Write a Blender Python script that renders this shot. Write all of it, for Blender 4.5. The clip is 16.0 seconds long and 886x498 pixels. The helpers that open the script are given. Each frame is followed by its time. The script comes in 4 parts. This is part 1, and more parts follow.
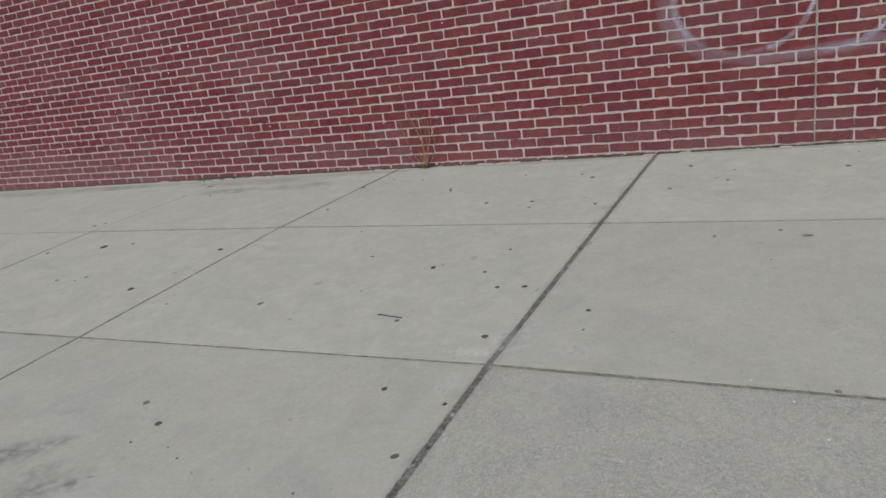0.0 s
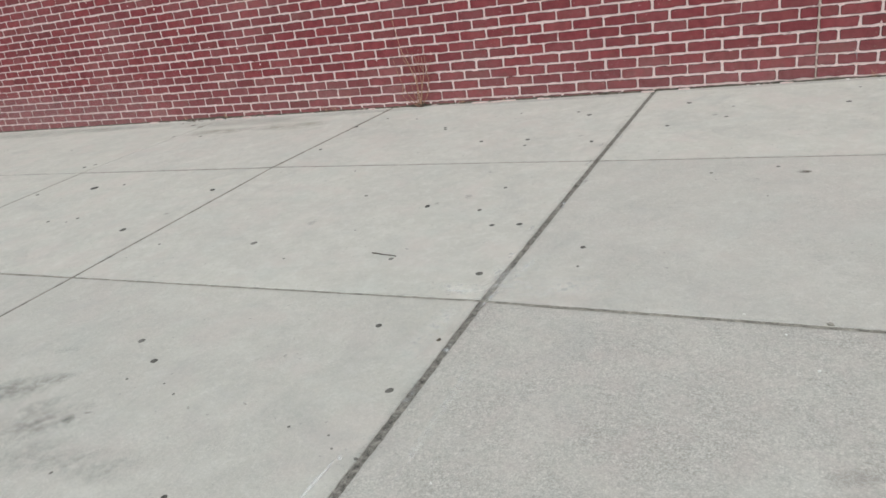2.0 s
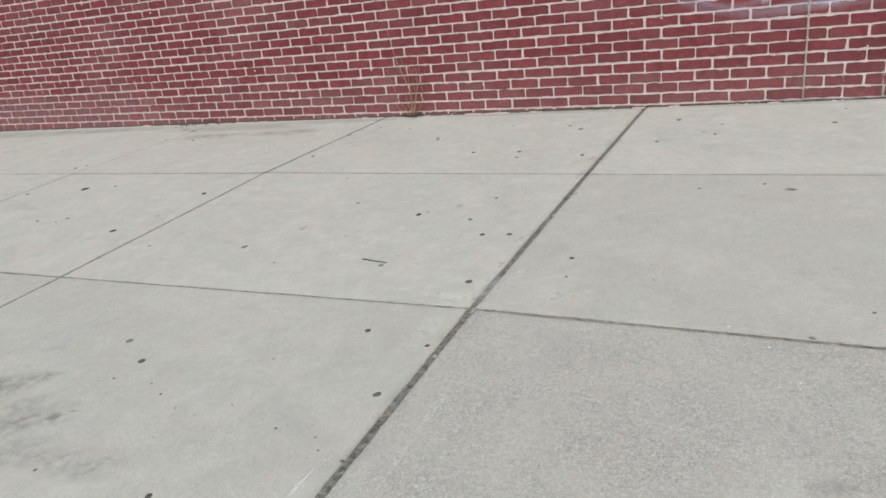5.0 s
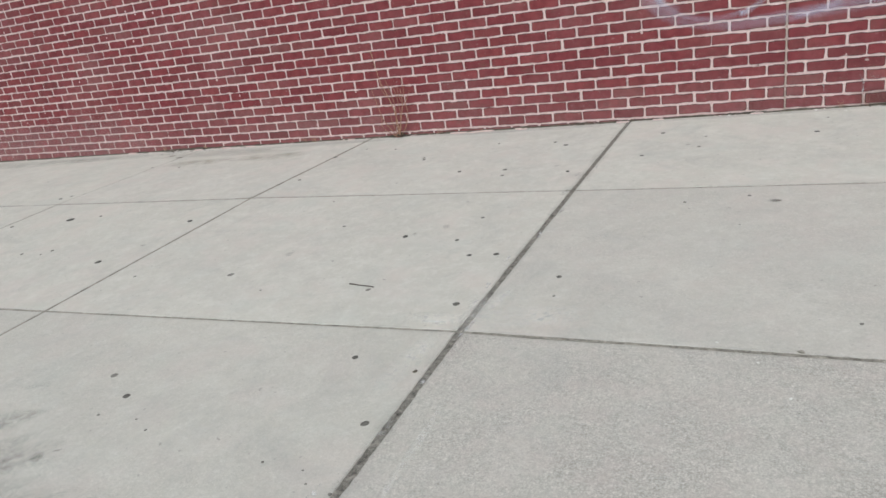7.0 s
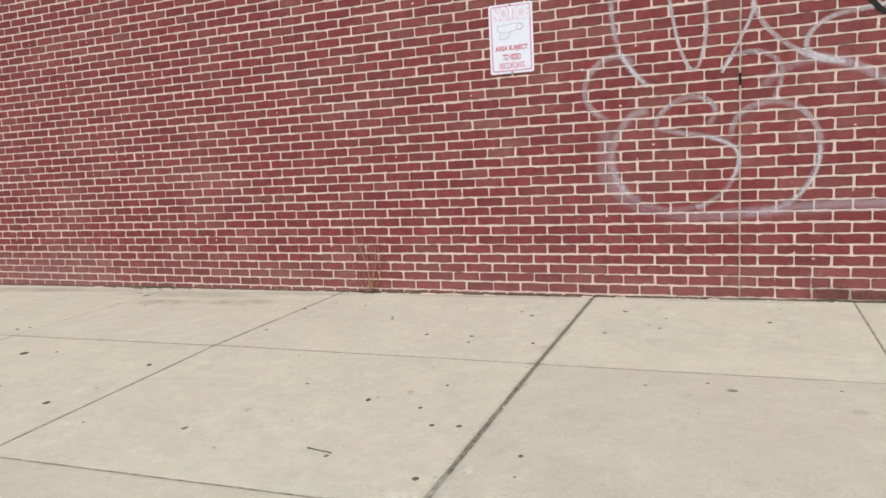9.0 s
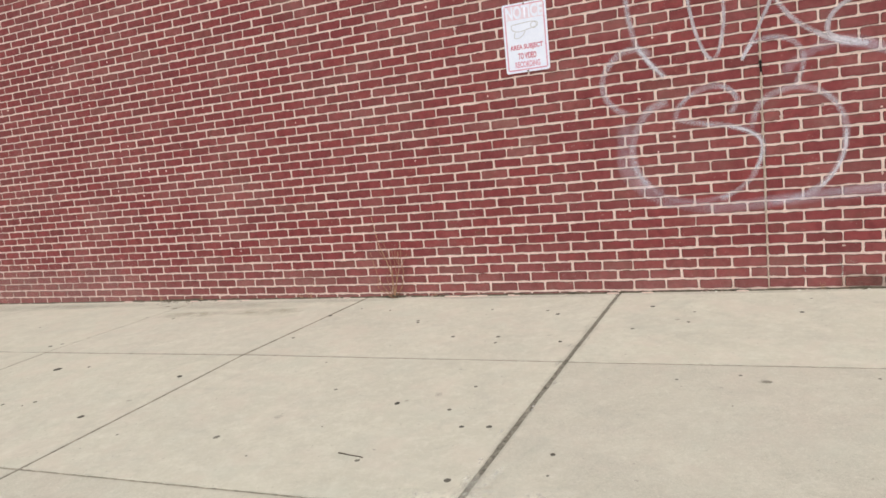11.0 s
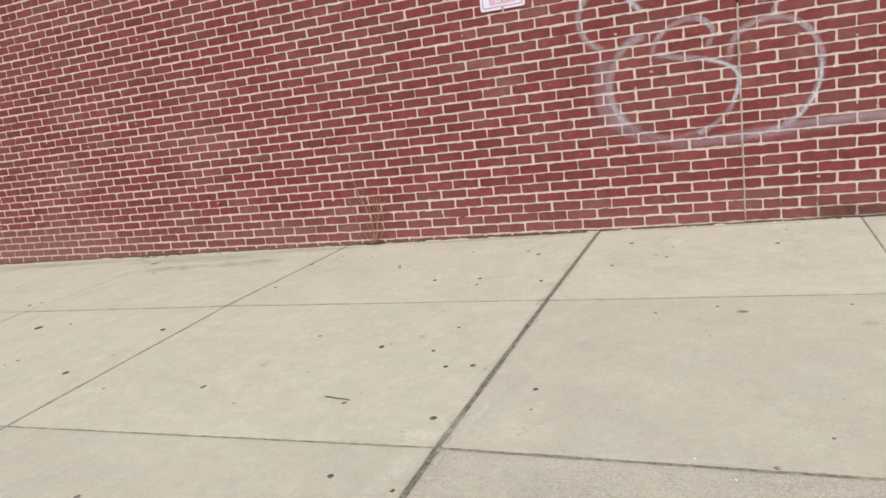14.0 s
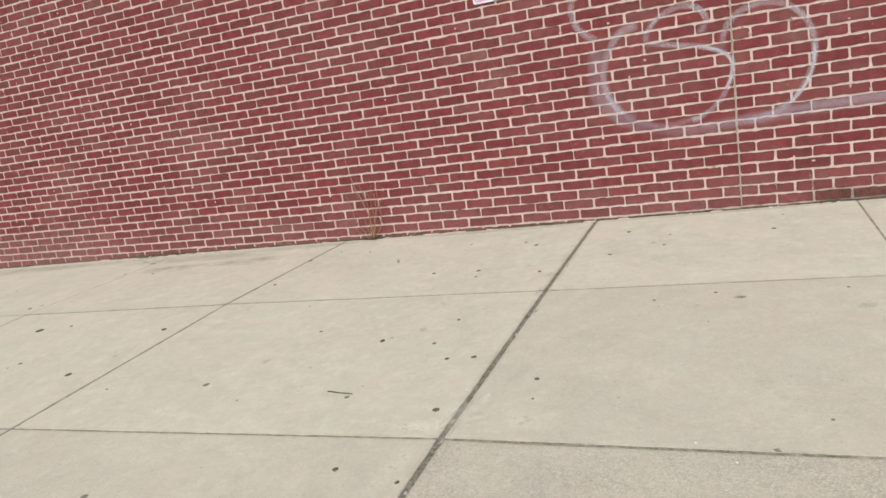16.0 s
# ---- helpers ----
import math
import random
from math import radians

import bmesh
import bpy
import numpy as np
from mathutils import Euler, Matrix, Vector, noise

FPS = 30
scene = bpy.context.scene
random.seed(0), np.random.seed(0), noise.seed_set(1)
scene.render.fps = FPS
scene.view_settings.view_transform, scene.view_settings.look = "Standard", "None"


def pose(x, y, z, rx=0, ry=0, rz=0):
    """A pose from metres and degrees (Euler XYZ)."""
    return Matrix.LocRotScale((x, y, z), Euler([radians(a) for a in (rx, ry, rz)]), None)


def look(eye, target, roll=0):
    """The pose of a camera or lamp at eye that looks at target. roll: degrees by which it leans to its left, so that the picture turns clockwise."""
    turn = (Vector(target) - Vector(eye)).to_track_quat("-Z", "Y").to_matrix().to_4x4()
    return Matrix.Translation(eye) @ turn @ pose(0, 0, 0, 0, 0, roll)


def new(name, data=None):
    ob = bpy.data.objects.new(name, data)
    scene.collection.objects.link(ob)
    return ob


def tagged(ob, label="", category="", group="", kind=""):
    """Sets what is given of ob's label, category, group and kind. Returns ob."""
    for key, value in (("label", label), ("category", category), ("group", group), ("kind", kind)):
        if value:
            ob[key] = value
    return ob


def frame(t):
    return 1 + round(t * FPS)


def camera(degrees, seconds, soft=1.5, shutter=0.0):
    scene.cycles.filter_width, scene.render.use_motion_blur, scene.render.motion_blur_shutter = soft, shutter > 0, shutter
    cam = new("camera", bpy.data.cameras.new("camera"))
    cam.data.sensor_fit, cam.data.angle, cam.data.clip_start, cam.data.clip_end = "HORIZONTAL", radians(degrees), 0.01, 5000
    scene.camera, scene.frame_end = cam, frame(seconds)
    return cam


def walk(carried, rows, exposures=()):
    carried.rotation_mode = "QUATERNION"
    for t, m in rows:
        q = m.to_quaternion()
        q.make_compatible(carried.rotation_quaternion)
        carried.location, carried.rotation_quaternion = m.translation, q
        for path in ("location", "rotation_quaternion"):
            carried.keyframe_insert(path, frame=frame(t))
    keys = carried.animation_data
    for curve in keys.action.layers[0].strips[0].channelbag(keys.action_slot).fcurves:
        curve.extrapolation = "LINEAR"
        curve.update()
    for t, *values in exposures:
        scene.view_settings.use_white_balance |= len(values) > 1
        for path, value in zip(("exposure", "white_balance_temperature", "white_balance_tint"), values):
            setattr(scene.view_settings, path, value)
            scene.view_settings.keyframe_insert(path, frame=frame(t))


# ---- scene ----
# ---- camera and its walk ----
cam = camera(65.44, 16.0, soft=1.6)
PATH = [
    (0, pose(-0.108, -4.621, 0.903, 72.84, 7.84, 25.81)),
    (0.5, pose(-0.111, -4.617, 0.893, 71.86, 7.85, 25.58)),
    (1, pose(-0.115, -4.615, 0.895, 70.90, 8.28, 25.94)),
    (1.5, pose(-0.110, -4.613, 0.877, 69.06, 8.07, 25.30)),
    (2, pose(-0.112, -4.608, 0.873, 68.11, 7.95, 25.39)),
    (2.5, pose(-0.107, -4.622, 0.874, 68.31, 5.85, 24.66)),
    (3, pose(-0.102, -4.640, 0.873, 69.18, 5.53, 24.14)),
    (3.5, pose(-0.103, -4.639, 0.870, 68.98, 5.43, 24.81)),
    (3.7, pose(-0.104, -4.638, 0.869, 69.02, 5.43, 25.14)),
    (5.8, pose(-0.106, -4.621, 0.861, 69.00, 8.35, 24.92)),
    (6, pose(-0.103, -4.607, 0.857, 68.12, 9.35, 25.02)),
    (6.5, pose(-0.099, -4.600, 0.853, 67.98, 9.83, 25.22)),
    (7, pose(-0.089, -4.602, 0.882, 70.22, 7.84, 23.88)),
    (7.1, pose(-0.095, -4.612, 0.897, 71.27, 6.55, 24.11)),
    (7.2, pose(-0.092, -4.612, 0.922, 74.92, 4.30, 24.72)),
    (7.3, pose(-0.092, -4.620, 0.942, 76.97, 3.28, 24.08)),
    (7.4, pose(-0.085, -4.626, 0.951, 78.05, 2.45, 23.48)),
    (7.5, pose(-0.081, -4.628, 0.951, 78.87, 1.79, 22.56)),
    (8, pose(-0.080, -4.621, 0.954, 81.24, 1.34, 22.49)),
    (8.5, pose(-0.080, -4.627, 0.965, 81.84, 2.60, 22.76)),
    (8.7, pose(-0.085, -4.639, 0.979, 82.33, 2.78, 22.28)),
    (10.8, pose(-0.084, -4.616, 0.951, 82.60, 5.20, 23.21)),
    (11, pose(-0.091, -4.633, 0.960, 82.86, 5.49, 23.59)),
    (11.5, pose(-0.091, -4.642, 0.970, 81.90, 6.07, 22.51)),
    (12, pose(-0.086, -4.621, 0.968, 81.11, 7.39, 22.19)),
    (12.5, pose(-0.078, -4.629, 0.989, 82.58, 8.22, 21.64)),
    (13, pose(-0.074, -4.641, 0.966, 82.84, 8.74, 21.87)),
    (13.5, pose(-0.083, -4.624, 0.945, 79.50, 7.72, 21.12)),
    (14, pose(-0.087, -4.629, 0.938, 78.28, 7.20, 21.71)),
    (14.5, pose(-0.089, -4.626, 0.948, 79.18, 7.64, 21.15)),
    (15, pose(-0.084, -4.633, 0.954, 79.62, 7.55, 21.14)),
    (15.5, pose(-0.083, -4.646, 0.936, 78.69, 7.91, 21.24)),
    (16, pose(-0.084, -4.642, 0.937, 77.70, 8.53, 21.25)),
]
EXPOSURES = [
    (0.0, -0.45, 6040, 2.5),
    (0.2, -0.17, 6040, 2.5),
    (0.5, 0.12, 6030, 2.5),
    (1.0, 0.12, 6010, 2),
    (1.5, 0.09, 6000, 2.5),
    (2.0, 0.08, 5990, 2.5),
    (2.5, 0.08, 5990, 4),
    (3.5, 0.08, 6000, 3),
    (6.0, 0.08, 6000, 3),
    (6.5, 0.08, 6000, 4),
    (7.0, 0.10, 5980, 4),
    (7.3, 0.09, 5980, 3),
    (7.5, 0.18, 5990, 0),
    (8.0, 0.29, 6400, 5),
    (8.5, 0.27, 6870, 4),
    (11.0, 0.27, 6900, 4),
    (12.5, 0.27, 6900, 4),
    (13.5, 0.27, 6930, 5),
    (14.0, 0.27, 6880, 4),
    (14.5, 0.27, 6780, 4),
    (15.0, 0.27, 6780, 4),
    (15.5, 0.27, 6820, 4),
    (16.0, 0.27, 6880, 4),
]
walk(cam, PATH, EXPOSURES)

# ---- overcast daylight ----
world = bpy.data.worlds.new("overcast_sky")
scene.world = world
world.use_nodes = True
wn = world.node_tree
wn.nodes.clear()
sky = wn.nodes.new("ShaderNodeTexSky")
sky.sky_type = "NISHITA"
sky.sun_disc = False
sky.sun_elevation = radians(52)
sky.sun_rotation = radians(160)
sky.air_density, sky.dust_density, sky.ozone_density = 1.0, 4.0, 1.0
grey = wn.nodes.new("ShaderNodeHueSaturation")
grey.inputs["Saturation"].default_value = 0.25
bg = wn.nodes.new("ShaderNodeBackground")
bg.inputs["Strength"].default_value = 0.13
wo = wn.nodes.new("ShaderNodeOutputWorld")
wn.links.new(sky.outputs[0], grey.inputs["Color"])
wn.links.new(grey.outputs[0], bg.inputs["Color"])
wn.links.new(bg.outputs[0], wo.inputs["Surface"])

sun_data = bpy.data.lights.new("sun", "SUN")
sun_data.energy = 0.9
sun_data.angle = radians(40)
sun_data.color = (1.0, 0.97, 0.93)
sun = new("sun", sun_data)
sun.matrix_world = look((-3, -9, 14), (-1, 0, 0))


# ---- material helpers ----
class Nodes:
    """A node material that is written step by step."""

    def __init__(self, name):
        self.mat = bpy.data.materials.new(name)
        self.mat.use_nodes = True
        self.tree = self.mat.node_tree
        self.tree.nodes.clear()
        self.out = self.add("ShaderNodeOutputMaterial")
        self.bsdf = self.add("ShaderNodeBsdfPrincipled")
        self.link(self.bsdf.outputs[0], self.out.inputs["Surface"])
        self.pos = self.add("ShaderNodeNewGeometry").outputs["Position"]

    def add(self, kind):
        return self.tree.nodes.new(kind)

    def link(self, a, b):
        self.tree.links.new(a, b)

    def put(self, value, socket):
        if hasattr(value, "is_linked"):
            self.link(value, socket)
        else:
            socket.default_value = value

    def noise(self, scale, detail=3.0, rough=0.55, stretch=None, shift=None, warp=0.0):
        p = self.pos
        if stretch or shift:
            m = self.add("ShaderNodeMapping")
            self.link(p, m.inputs["Vector"])
            if stretch:
                m.inputs["Scale"].default_value = stretch
            if shift:
                m.inputs["Location"].default_value = shift
            p = m.outputs[0]
        n = self.add("ShaderNodeTexNoise")
        n.inputs["Scale"].default_value = scale
        n.inputs["Detail"].default_value = detail
        n.inputs["Roughness"].default_value = rough
        n.inputs["Distortion"].default_value = warp
        self.link(p, n.inputs["Vector"])
        return n.outputs[0]

    def ramp(self, fac, *stops):
        r = self.add("ShaderNodeValToRGB")
        el = r.color_ramp.elements
        while len(el) < len(stops):
            el.new(0.5)
        for e, (at, c) in zip(el, stops):
            e.position = at
            e.color = (*c, 1) if isinstance(c, tuple) else (c, c, c, 1)
        self.link(fac, r.inputs[0])
        return r.outputs[0]

    def mix(self, fac, a, b, how="MIX"):
        m = self.add("ShaderNodeMix")
        m.data_type = "RGBA"
        m.blend_type = how
        self.put(fac, m.inputs[0])
        for v, s in ((a, m.inputs[6]), (b, m.inputs[7])):
            self.put((*v, 1) if isinstance(v, tuple) else v, s)
        return m.outputs[2]

    def math(self, how, a, b=0.0):
        m = self.add("ShaderNodeMath")
        m.operation = how
        self.put(a, m.inputs[0])
        self.put(b, m.inputs[1])
        return m.outputs[0]

    def bump(self, height, strength, distance):
        b = self.add("ShaderNodeBump")
        b.inputs["Strength"].default_value = strength
        b.inputs["Distance"].default_value = distance
        self.link(height, b.inputs["Height"])
        self.link(b.outputs[0], self.bsdf.inputs["Normal"])

    def finish(self, colour, rough=0.9, spec=0.3):
        self.put((*colour, 1) if isinstance(colour, tuple) else colour, self.bsdf.inputs["Base Color"])
        self.put(rough, self.bsdf.inputs["Roughness"])
        self.bsdf.inputs["Specular IOR Level"].default_value = spec
        return self.mat


def brick_material(name, island, dark=False):
    n = Nodes(name)
    if island:
        rnd = n.add("ShaderNodeNewGeometry").outputs["Random Per Island"]
    else:
        rnd = n.add("ShaderNodeObjectInfo").outputs["Random"]
    base = n.ramp(rnd, (0.0, (0.153, 0.026, 0.033)), (0.3, (0.190, 0.031, 0.040)), (0.65, (0.216, 0.036, 0.043)),
                  (0.9, (0.236, 0.042, 0.047)), (1.0, (0.175, 0.048, 0.048)))
    grain = n.noise(220, 4, 0.65)
    col = n.mix(n.ramp(grain, (0.32, 0.0), (0.62, 0.4)), base, (0.25, 0.058, 0.058))
    blotch = n.noise(15, 4, 0.6)
    col = n.mix(n.ramp(blotch, (0.42, 0.0), (0.72, 0.6)), col, (0.115, 0.022, 0.026))
    scorch = n.noise(11, 4, 0.6, shift=(4, 9, 2), stretch=(0.7, 1, 1.4))
    col = n.mix(n.ramp(scorch, (0.55, 0.0), (0.75, 0.55)), col, (0.135, 0.062, 0.048))
    # pale bloom in drifting clouds
    bloom = n.noise(1.3, 5, 0.62, stretch=(1, 1, 1.5), warp=0.4)
    fine = n.noise(38, 4, 0.7)
    veil = n.math("MULTIPLY", n.ramp(bloom, (0.48, 0.0), (0.75, 0.30)), n.ramp(fine, (0.3, 0.25), (0.7, 1.0)))
    col = n.mix(veil, col, (0.40, 0.25, 0.235))
    # salts drawn up from the ground along the lower courses
    split = n.add("ShaderNodeSeparateXYZ")
    n.link(n.pos, split.inputs[0])
    foot = n.math("MULTIPLY", n.ramp(n.math("ADD", split.outputs[2], n.math("MULTIPLY", bloom, 0.25)), (0.10, 0.30), (0.42, 0.0)), n.ramp(fine, (0.3, 0.3), (0.7, 1.0)))
    col = n.mix(foot, col, (0.36, 0.22, 0.21))
    # single bricks that have gone grey with salts, crowded together in places
    crowd = n.ramp(n.noise(0.75, 3, 0.6, shift=(0.4, 0, 0.7)), (0.42, 0.0), (0.66, 1.0))
    lot = n.math("FRACT", n.math("MULTIPLY", rnd, 37.0))
    salty = n.math("MULTIPLY", n.ramp(lot, (0.55, 0.0), (0.95, 0.36)), n.math("MULTIPLY", crowd, n.ramp(n.noise(16, 4, 0.65, shift=(7, 7, 1)), (0.30, 0.30), (0.62, 1.0))))
    col = n.mix(salty, col, (0.36, 0.22, 0.20))
    sooty = n.math("MULTIPLY", n.ramp(n.math("FRACT", n.math("MULTIPLY", rnd, 91.0)), (0.70, 0.0), (1.0, 0.34)), n.ramp(fine, (0.3, 0.4), (0.65, 1.0)))
    col = n.mix(sooty, col, (0.105, 0.032, 0.030))
    flecks = n.noise(110, 2, 0.5, shift=(3, 1, 5))
    col = n.mix(n.ramp(flecks, (0.72, 0.0), (0.76, 0.55)), col, (0.46, 0.36, 0.32))
    wipe = n.math("MULTIPLY", n.ramp(n.noise(34, 4, 0.7, shift=(1, 2, 8), stretch=(0.7, 1, 1.3)), (0.62, 0.0), (0.72, 0.5)), n.ramp(n.noise(2.6, 3, 0.6, shift=(6, 0, 3)), (0.42, 0.0), (0.6, 1.0)))
    col = n.mix(wipe, col, (0.52, 0.40, 0.37))
    height = n.math("ADD", grain, n.math("MULTIPLY", n.noise(60, 4, 0.6), 1.5))
    # rim variant: edge shade mixed into the brick colour as dark brown
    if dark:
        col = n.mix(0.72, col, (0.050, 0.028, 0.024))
    n.bump(height, 0.55, 0.003)
    return n.finish(col, n.ramp(blotch, (0.3, 0.62), (0.7, 0.82)), 0.35)


def mortar_material():
    n = Nodes("mortar")
    big = n.noise(2.2, 4, 0.6)
    fine = n.noise(170, 4, 0.7)
    col = n.ramp(fine, (0.3, (0.53, 0.395, 0.368)), (0.5, (0.71, 0.555, 0.525)), (0.72, (0.82, 0.68, 0.645)))
    col = n.mix(n.ramp(big, (0.42, 0.0), (0.7, 0.3)), col, (0.56, 0.43, 0.40))
    red = n.noise(9, 3, 0.6)
    col = n.mix(n.ramp(red, (0.55, 0.0), (0.78, 0.3)), col, (0.46, 0.27, 0.22))
    n.bump(n.math("ADD", fine, n.noise(45, 4, 0.6)), 0.8, 0.004)
    return n.finish(col, 0.95, 0.2)


def concrete_material(name, worn=0.0):
    n = Nodes(name)
    fine = n.noise(330, 3, 0.7)
    sand = n.noise(90, 4, 0.7)
    mid = n.noise(7, 5, 0.65)
    big = n.noise(0.9, 5, 0.6, warp=0.6)
    rnd = n.add("ShaderNodeObjectInfo").outputs["Random"]
    base = n.ramp(rnd, (0.0, (0.515, 0.492, 0.428)), (0.5, (0.53, 0.505, 0.440)), (1.0, (0.51, 0.482, 0.426)))
    col = n.mix(n.ramp(big, (0.40, 0.0), (0.70, 0.35)), base, (0.46, 0.44, 0.385))
    col = n.mix(n.ramp(mid, (0.45, 0.0), (0.72, 0.6)), col, (0.64, 0.61, 0.545))
    col = n.mix(n.ramp(sand, (0.28, 0.4), (0.45, 0.0)), col, (0.38, 0.355, 0.315))
    col = n.mix(n.ramp(fine, (0.55, 0.0), (0.75, 0.5)), col, (0.66, 0.63, 0.575))
    drift = n.noise(2.3, 5, 0.65, shift=(9, 3, 0), stretch=(1, 1.6, 1))
    col = n.mix(n.ramp(drift, (0.44, 0.0), (0.7, 0.35)), col, (0.44, 0.42, 0.38))
    # laitance left by the trowel, in flakes and clouds
    mottle = n.noise(19, 6, 0.74, shift=(2, 8, 0), warp=0.5)
    col = n.mix(n.ramp(mottle, (0.50, 0.0), (0.68, 0.36)), col, (0.67, 0.645, 0.60))
    col = n.mix(n.ramp(mottle, (0.30, 0.32), (0.46, 0.0)), col, (0.40, 0.38, 0.345))
    flakes = n.noise(48, 5, 0.75, shift=(1, 3, 6), warp=0.8)
    col = n.mix(n.ramp(flakes, (0.54, 0.0), (0.70, 0.40)), col, (0.68, 0.655, 0.615))
    col = n.mix(n.ramp(flakes, (0.28, 0.35), (0.42, 0.0)), col, (0.37, 0.35, 0.32))
    warm = n.noise(4.3, 4, 0.6, shift=(5, 1, 3))
    col = n.mix(n.ramp(warm, (0.48, 0.0), (0.66, 0.42)), col, (0.57, 0.50, 0.45))
    cool = n.noise(3.1, 4, 0.6, shift=(1, 7, 5))
    col = n.mix(n.ramp(cool, (0.52, 0.0), (0.70, 0.30)), col, (0.47, 0.485, 0.44))
    specks = n.noise(55, 2, 0.4, shift=(7, 2, 1))
    col = n.mix(n.ramp(specks, (0.73, 0.0), (0.77, 0.6)), col, (0.22, 0.20, 0.18))
    if worn:
        # the top skin is gone: pale, rosy and dark grains show
        gone = n.ramp(n.noise(2.6, 5, 0.68, shift=(0.3, 4.0, 0), warp=0.5), (0.32, 0.50), (0.62, 1.0))
        grit = n.ramp(n.noise(190, 4, 0.78, shift=(5, 5, 0)), (0.34, (0.21, 0.195, 0.175)), (0.5, (0.385, 0.36, 0.322)), (0.66, (0.64, 0.60, 0.55)))
        pebble = n.ramp(n.noise(75, 4, 0.7, shift=(8, 1, 0)), (0.36, 0.74), (0.5, 1.0), (0.64, 1.22))
        grit = n.mix(1.0, grit, pebble, "MULTIPLY")
        rosy = n.noise(13, 4, 0.65, shift=(3, 3, 1))
        grit = n.mix(n.ramp(rosy, (0.45, 0.0), (0.66, 0.40)), grit, (0.46, 0.385, 0.355))
        col = n.mix(n.math("MULTIPLY", gone, worn), col, grit)
    # old grey water marks
    marks = n.noise(3.1, 6, 0.72, shift=(2.4, 0.7, 0), warp=0.8)
    col = n.mix(n.ramp(marks, (0.54, 0.0), (0.78, 0.42)), col, (0.33, 0.325, 0.305))
    height = n.math("ADD", n.math("MULTIPLY", fine, 0.7), n.math("ADD", sand, n.math("MULTIPLY", mid, 1.5)))
    n.bump(height, 0.35, 0.003)
    return n.finish(col, n.ramp(mid, (0.3, 0.72), (0.7, 0.88)), 0.3)


def plain_material(name, dark, light, scale, rough=0.9, spec=0.3, bump=0.4, depth=0.003):
    n = Nodes(name)
    a, b = n.noise(scale, 4, 0.65), n.noise(scale * 7, 3, 0.6)
    mixed = n.math("ADD", n.math("MULTIPLY", a, 0.6), n.math("MULTIPLY", b, 0.4))
    if bump:
        n.bump(mixed, bump, depth)
    return n.finish(n.ramp(mixed, (0.35, dark), (0.65, light)), rough, spec)


def film_material(name, colour, cover, scale, edge=0.5, spread=(0.3, 0.62), rough=0.7, least=0.35):
    """A thin coat: it covers most along its middle, and thins out to its sides and in specks."""
    n = Nodes(name)
    at = n.add("ShaderNodeAttribute")
    at.attribute_name = "coat"
    a = n.math("POWER", at.outputs["Fac"], edge)
    speck = n.ramp(n.noise(scale, 5, 0.72), (spread[0], least), (spread[1], 1.0))
    cloud = n.ramp(n.noise(6, 3, 0.6), (0.3, 0.5), (0.65, 1.0))
    alpha = n.math("MULTIPLY", n.math("MULTIPLY", a, cover), n.math("MULTIPLY", speck, cloud))
    n.put(alpha, n.bsdf.inputs["Alpha"])
    tone = n.noise(70, 3, 0.6)
    col = n.mix(tone, tuple(c * 0.88 for c in colour), colour)
    return n.finish(col, rough, 0.3)


BRICK = brick_material("red_brick", False)
BRICK_FAR = brick_material("red_brick_rest", True)
# shade along the brick edges, put into the colour as a darker brown
RIM_SHADE = brick_material("rim_shade", False, True)
RIM_SHADE_FAR = brick_material("rim_shade_rest", True, True)
MORTAR = mortar_material()
CONCRETE = concrete_material("concrete")
CONCRETE_WORN = concrete_material("worn_concrete", 0.72)
CONCRETE_RUBBED = concrete_material("rubbed_concrete", 0.30)
FILLER = plain_material("tarry_joint_filler", (0.032, 0.029, 0.025), (0.40, 0.37, 0.32), 60, 0.95, 0.2, 0.9, 0.006)
GROOVE = plain_material("joint_dirt", (0.10, 0.091, 0.077), (0.48, 0.44, 0.375), 26, 0.95, 0.2, 0.8, 0.004)
DARK_GROOVE = plain_material("dark_joint_dirt", (0.10, 0.089, 0.074), (0.43, 0.385, 0.325), 22, 0.95, 0.2, 0.8, 0.004)
SOIL = plain_material("dark_dirt", (0.022, 0.019, 0.015), (0.15, 0.125, 0.095), 28, 0.95, 0.2, 0.8, 0.005)
CAULK = plain_material("weathered_caulk", (0.34, 0.26, 0.22), (0.58, 0.48, 0.42), 60, 0.8, 0.3, 0.8, 0.004)
VOID = plain_material("black_gap", (0.008, 0.007, 0.007), (0.02, 0.018, 0.016), 60)
def gum_material():
    """Trodden gum, from black to the grey of the dust on it."""
    n = Nodes("old_gum")
    rnd = n.add("ShaderNodeObjectInfo").outputs["Random"]
    col = n.ramp(rnd, (0.0, (0.035, 0.033, 0.030)), (0.5, (0.075, 0.070, 0.062)), (1.0, (0.19, 0.178, 0.158)))
    dust = n.noise(160, 4, 0.65)
    col = n.mix(n.ramp(dust, (0.4, 0.0), (0.7, 0.5)), col, (0.26, 0.245, 0.215))
    n.bump(dust, 0.5, 0.002)
    return n.finish(col, 0.85, 0.25)


